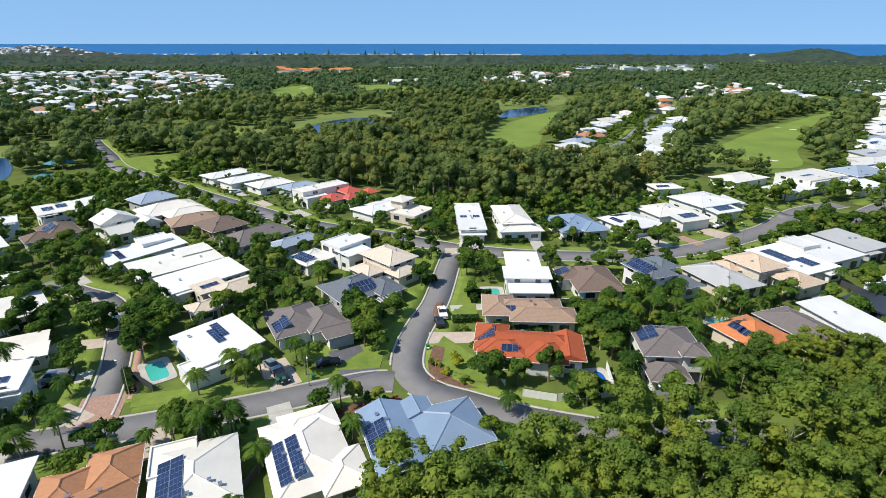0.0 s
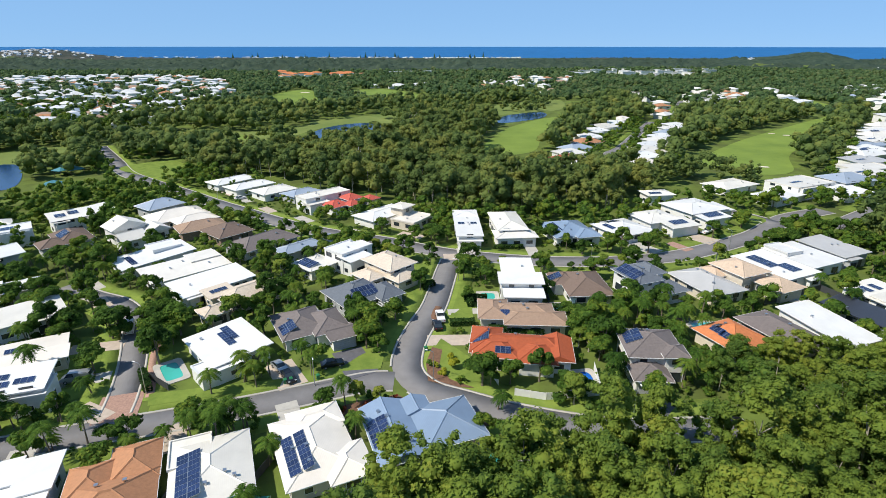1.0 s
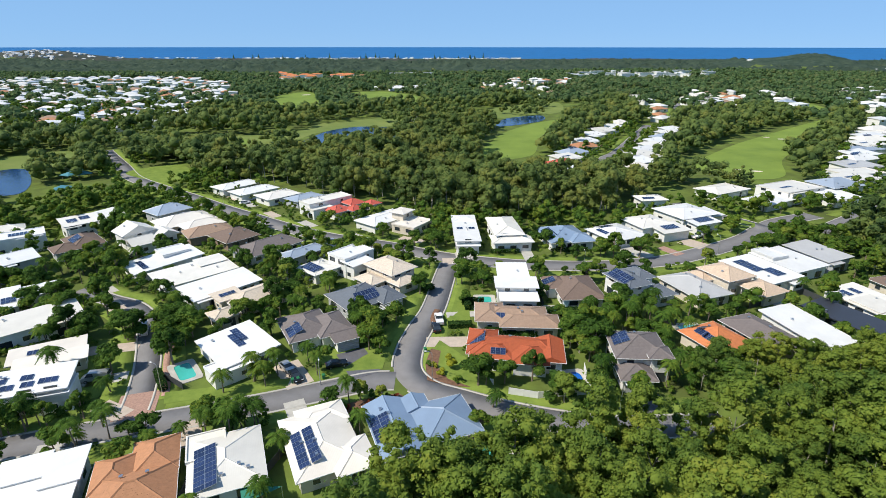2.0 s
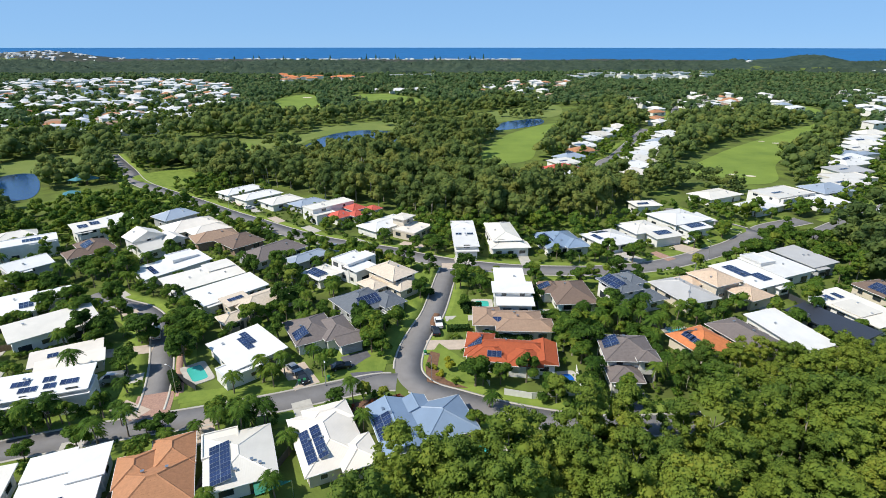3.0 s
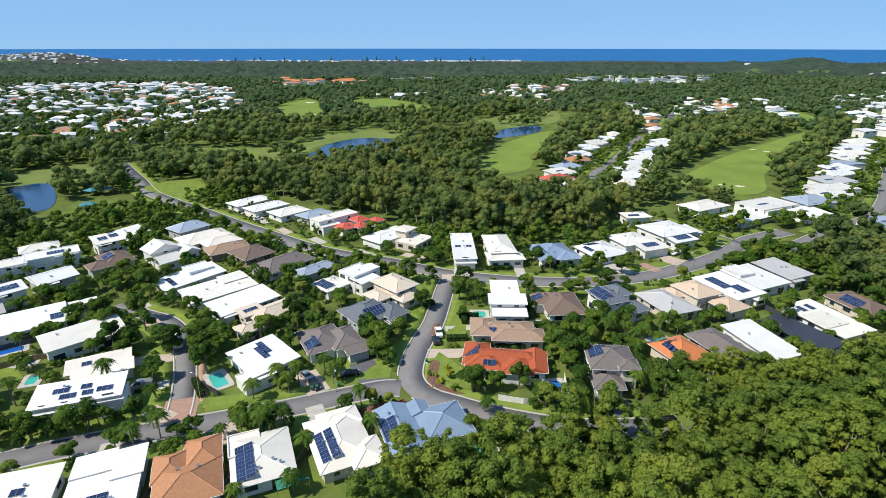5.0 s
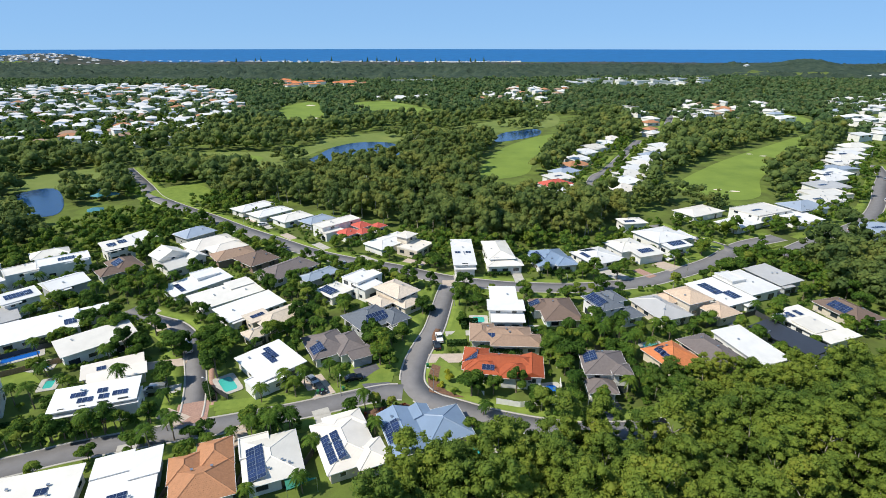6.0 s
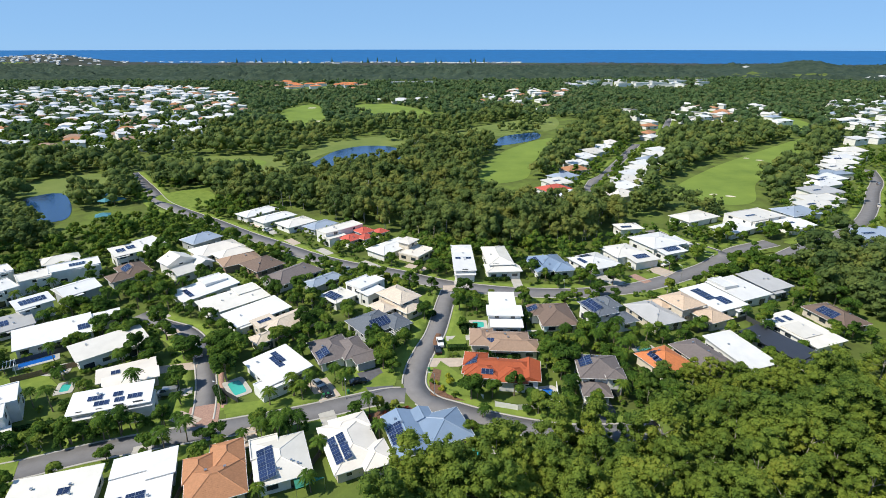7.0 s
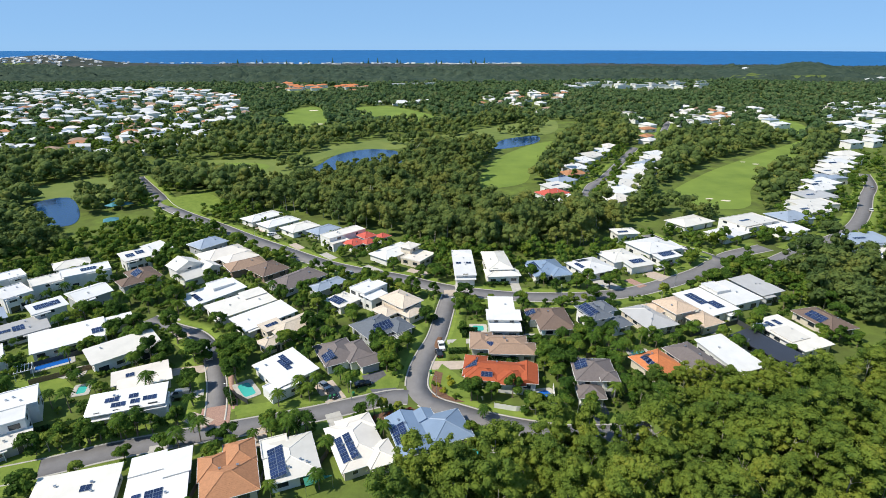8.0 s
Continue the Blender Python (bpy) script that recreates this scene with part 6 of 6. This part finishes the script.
plant_trees((-104.8, 131.9, 0, 1.08), (-57.0, 96.6, 1, 1.03), (-60.9, 94.7, 2, 1.12), (-56.0, 85.1, 3, 1.12), (-59.8, 96.6, 0, 1.12), (-47.1, 101.9, 1, 1.03), (-44.3, 106.5, 2, 1.12), (-42.0, 111.5, 3, 1.12), (-38.9, 114.3, 0, 1.12), (-30.6, 107.4, 1, 0.55), (-27.5, 106.8, 2, 0.69), (-20.5, 109.5, 3, 0.74))
plant_trees((-8.9, 97.8, 0, 0.83), (-4.2, 116.5, 1, 0.97), (-12.2, 109.8, 2, 1.02), (-50.0, 133.9, 3, 1.12), (-15.8, 91.5, 0, 1.12), (-17.7, 86.2, 1, 0.80), (-13.0, 89.8, 2, 1.01), (-40.1, 162.3, 3, 1.12), (-31.6, 159.4, 0, 1.12), (-26.2, 156.7, 1, 0.92), (-17.2, 145.2, 2, 1.12), (-46.6, 168.5, 3, 1.05))
plant_trees((-9.6, 157.6, 0, 0.97), (-2.6, 153.5, 1, 0.83), (-49.5, 62.5, 2, 1.12), (-53.0, 62.8, 3, 0.77), (-74.1, 59.2, 0, 1.12), (-71.6, 61.6, 1, 0.98), (-62.8, 58.9, 2, 1.12), (-70.2, 63.5, 3, 0.93), (-58.5, 69.2, 0, 0.82), (-67.3, 82.5, 1, 0.89), (-79.3, 62.6, 2, 1.12), (-60.9, 64.8, 3, 0.90))
plant_trees((6.3, 76.2, 0, 1.12), (13.6, 67.7, 1, 0.77), (21.2, 70.7, 2, 1.12), (18.3, 80.0, 3, 0.87), (31.9, 92.5, 0, 1.07), (31.4, 87.1, 1, 0.82), (41.6, 145.4, 2, 1.12), (44.0, 138.5, 3, 1.12), (53.6, 136.8, 0, 1.12), (70.8, 145.9, 1, 0.86), (77.4, 146.6, 2, 1.12), (87.9, 151.0, 3, 0.88))
plant_trees((34.0, 155.9, 0, 1.12), (29.2, 140.4, 1, 1.02), (23.6, 142.8, 2, 1.08), (5.5, 126.6, 3, 0.81), (11.1, 123.3, 0, 0.97), (6.0, 114.2, 1, 0.55), (63.2, 122.0, 2, 1.03), (118.8, 160.6, 3, 1.12), (114.1, 164.7, 0, 1.12), (128.7, 160.7, 1, 1.03), (134.0, 195.0, 2, 1.12), (128.3, 197.3, 3, 1.12))
plant_trees((148.1, 199.2, 0, 1.12), (31.5, 64.8, 1, 0.92), (27.0, 61.4, 2, 1.12), (36.7, 71.5, 3, 0.94), (97.3, 138.6, 0, 1.01), (91.0, 139.9, 1, 0.74), (64.6, 105.2, 2, 1.08), (71.5, 105.9, 3, 0.80), (24.7, 69.6, 0, 0.57), (6.7, 64.7, 1, 0.61), (9.8, 63.6, 2, 0.83), (12.3, 62.3, 3, 0.55))


def plant_palms(*rows):
    for x, y in rows:
        if not taken(x, y, -0.3):
            put_palm(x, y, None, tr.uniform(0.65, 0.95))


plant_palms((34, 82), (37, 78), (40, 77), (44, 77.5), (100, 117), (97, 121), (38, 103), (42, 106), (46, 105), (50, 104), (54, 102), (40, 100), (44, 101), (48, 99), (56, 97), (52, 98), (50, 94), (-68, 71), (-34, 66), (-39, 62), (-56, 62.5), (92, 118))
plant_palms((104, 121), (66, 108), (60, 106), (48, 108), (36, 108))
plant_palms((-63.3, 115.2), (-68.3, 115.9), (-27.7, 85.7), (-24.9, 81.6), (-32.9, 81.5), (-37.1, 79.3), (-34.2, 77.7), (-40.7, 79.3), (-44.5, 78.2), (-41.7, 75.6), (-34.2, 65.2), (-32.1, 66.9), (-35.5, 62.7), (-31.3, 61.2), (-44.3, 62.6), (-41.8, 65.6), (-58.9, 65.5), (-69.4, 71.1), (-72.2, 65.4), (-59.8, 71.2))
plant_palms((-74.6, 62.7), (-60.5, 60.9), (-80.1, 82.3), (31.4, 78.8), (34.1, 80.9), (36.7, 107.4), (40.3, 104.3), (44.1, 102.8), (47.0, 98.4), (50.0, 97.1), (36.3, 97.0), (49.2, 89.2), (48.5, 82.1), (48.8, 91.7), (48.6, 77.9), (52.0, 109.2), (107.1, 109.6), (96.6, 109.5), (111.8, 108.0), (9.8, 71.7))
plant_palms((-24.4, 131.3))
ESTATE = [(-170, 120), (-112, 60), (-110, 30), (-60, 36), (6, 50), (16, 53), (36, 59), (50, 63), (64, 84), (130, 106), (140, 170), (110, 215), (60, 185), (0, 188), (-60, 215), (-105, 250), (-150, 230), (-185, 180)]
lawns = [[(-24, 82.5), (-12, 84), (-11.6, 92), (-9.4, 104), (-12, 106), (-18, 90)], [(0.5, 81), (8, 79.6), (9, 84), (-1.4, 97), (-2.6, 87)], [(-53, 75.5), (-30, 80.5), (-30, 77.8), (-51.5, 72)], [(-78, 66), (-63.5, 75), (-70.5, 91), (-76, 88), (-72, 78)],
         [(-12, 118), (-5.4, 117), (-3, 137), (-9, 138)], [(1, 101), (7, 101), (7, 122), (4.6, 124)], [(-26, 86), (-17, 84), (-19, 92), (-28, 93)], [(-117, 86.5), (-108, 90), (-99, 83), (-103, 79), (-116, 81)], [(-98.4, 55.6), (-89.3, 57), (-86, 50.5), (-93, 46)]]


def clear_north(x, y):
    """No house or street close behind as seen from the south."""
    return not taken(x, y + 3.2, 0.3) and not taken(x, y + 6, 0) and not on_road(x, y + 4, 0.5)


small, rest = [], []
n_single = n_palm = 0
for k in range(11):
    put_tree(-92 + 2.9 * k + tr.uniform(-0.8, 0.8), 57.6 + 1.0 * k + tr.uniform(-0.6, 0.6), None, tr.uniform(0.6, 0.95))
    if k % 2:
        put_palm(-90.5 + 2.9 * k, 58.8 + 1.0 * k, None, tr.uniform(0.6, 0.8))
for x, y, k, s in ((-85, 52, 0, 0.7), (-79.5, 53.6, 2, 0.8), (-70, 56, 1, 0.6), (-64.5, 98, 1, 0.95), (-61.5, 93.5, 0, 1.1), (-59.5, 89.5, 1, 0.8), (-58, 97, 3, 0.8), (-62, 102, 1, 0.85), (-58.5, 93, 2, 1.1), (-74.5, 105, 0, 1.0), (-70, 83.5, 2, 0.8)):
    if not on_road(x, y, 0.6):
        put_tree(x, y, k, s)
for x, y in jitter(ESTATE, 3.8, tr):
    if not free(x, y, 0.4, 1.6) or any(inside(l, x, y) for l in lawns):
        continue
    q = tr.random()
    big = free(x, y, 1.1, 2.6)
    if q < (0.4 if y < 150 else 0.55) and big:
        if y < 165 and n_single < 250 and tr.random() < 0.8:
            put_tree(x, y, None, tr.uniform(0.7, 1.1) if clear_north(x, y) else tr.uniform(0.5, 0.75))
            n_single += 1
        else:
            rest.append((x, y, tr.uniform(0.55, 0.9) if clear_north(x, y) else tr.uniform(0.35, 0.55), tr.randrange(5)))
    elif q < 0.62 and y < 150 and free(x, y, 0.9, 2) and n_palm < 100:
        n_palm += 1
        put_palm(x, y, None, tr.uniform(0.6, 1.0))
    elif q < 0.94:
        small.append((x, y, tr.uniform(0.5, 1.2), tr.randrange(5)))
for poly in ([(-208, 302), (-172, 292), (-122, 252), (-97, 230), (-112, 216), (-150, 236), (-195, 268)], [(140, 198), (160, 225), (330, 415), (350, 400), (300, 325), (240, 238), (196, 190)], [(58, 255), (112, 252), (190, 440), (140, 455), (68, 322)], [(-410, 392), (-230, 392), (-245, 560), (-260, 600), (-580, 600)]):
    for x, y in jitter(poly, 6, tr):
        if tr.random() < 0.7 and free(x, y, 0.8, 1.5):
            rest.append((x, y, tr.uniform(0.5, 1.0), tr.randrange(5)))
for i, l in enumerate(lawns):
    area("lawn", l, lawn_m, "mown green front lawn", 0.07, "lawn", False, False)
undergrowth = [(x, y, tr.uniform(0.8, 2.0), tr.randrange(4)) for x, y in jitter(BUSH, 3.6, tr) if free(x, y, 0.5, 0.8)]
woodland("undergrowth", undergrowth, variants(160, 4, 1.6, 1.4, 0.1, 6, 80, 0.22), leaf_gum, "dense green undergrowth of the near bush", "undergrowth")
woodland("garden_trees", rest, variants(120, 5, 8, 3.4, 0.15, 7, 190, 0.46, 0.8, 0.38), leaf, "green garden trees between the farther houses", "trees")
woodland("shrubs", small, variants(140, 5, 1.7, 1.1, 0.1, 6, 130, 0.18), leaf, "low green garden shrubs around the houses", "shrubs")
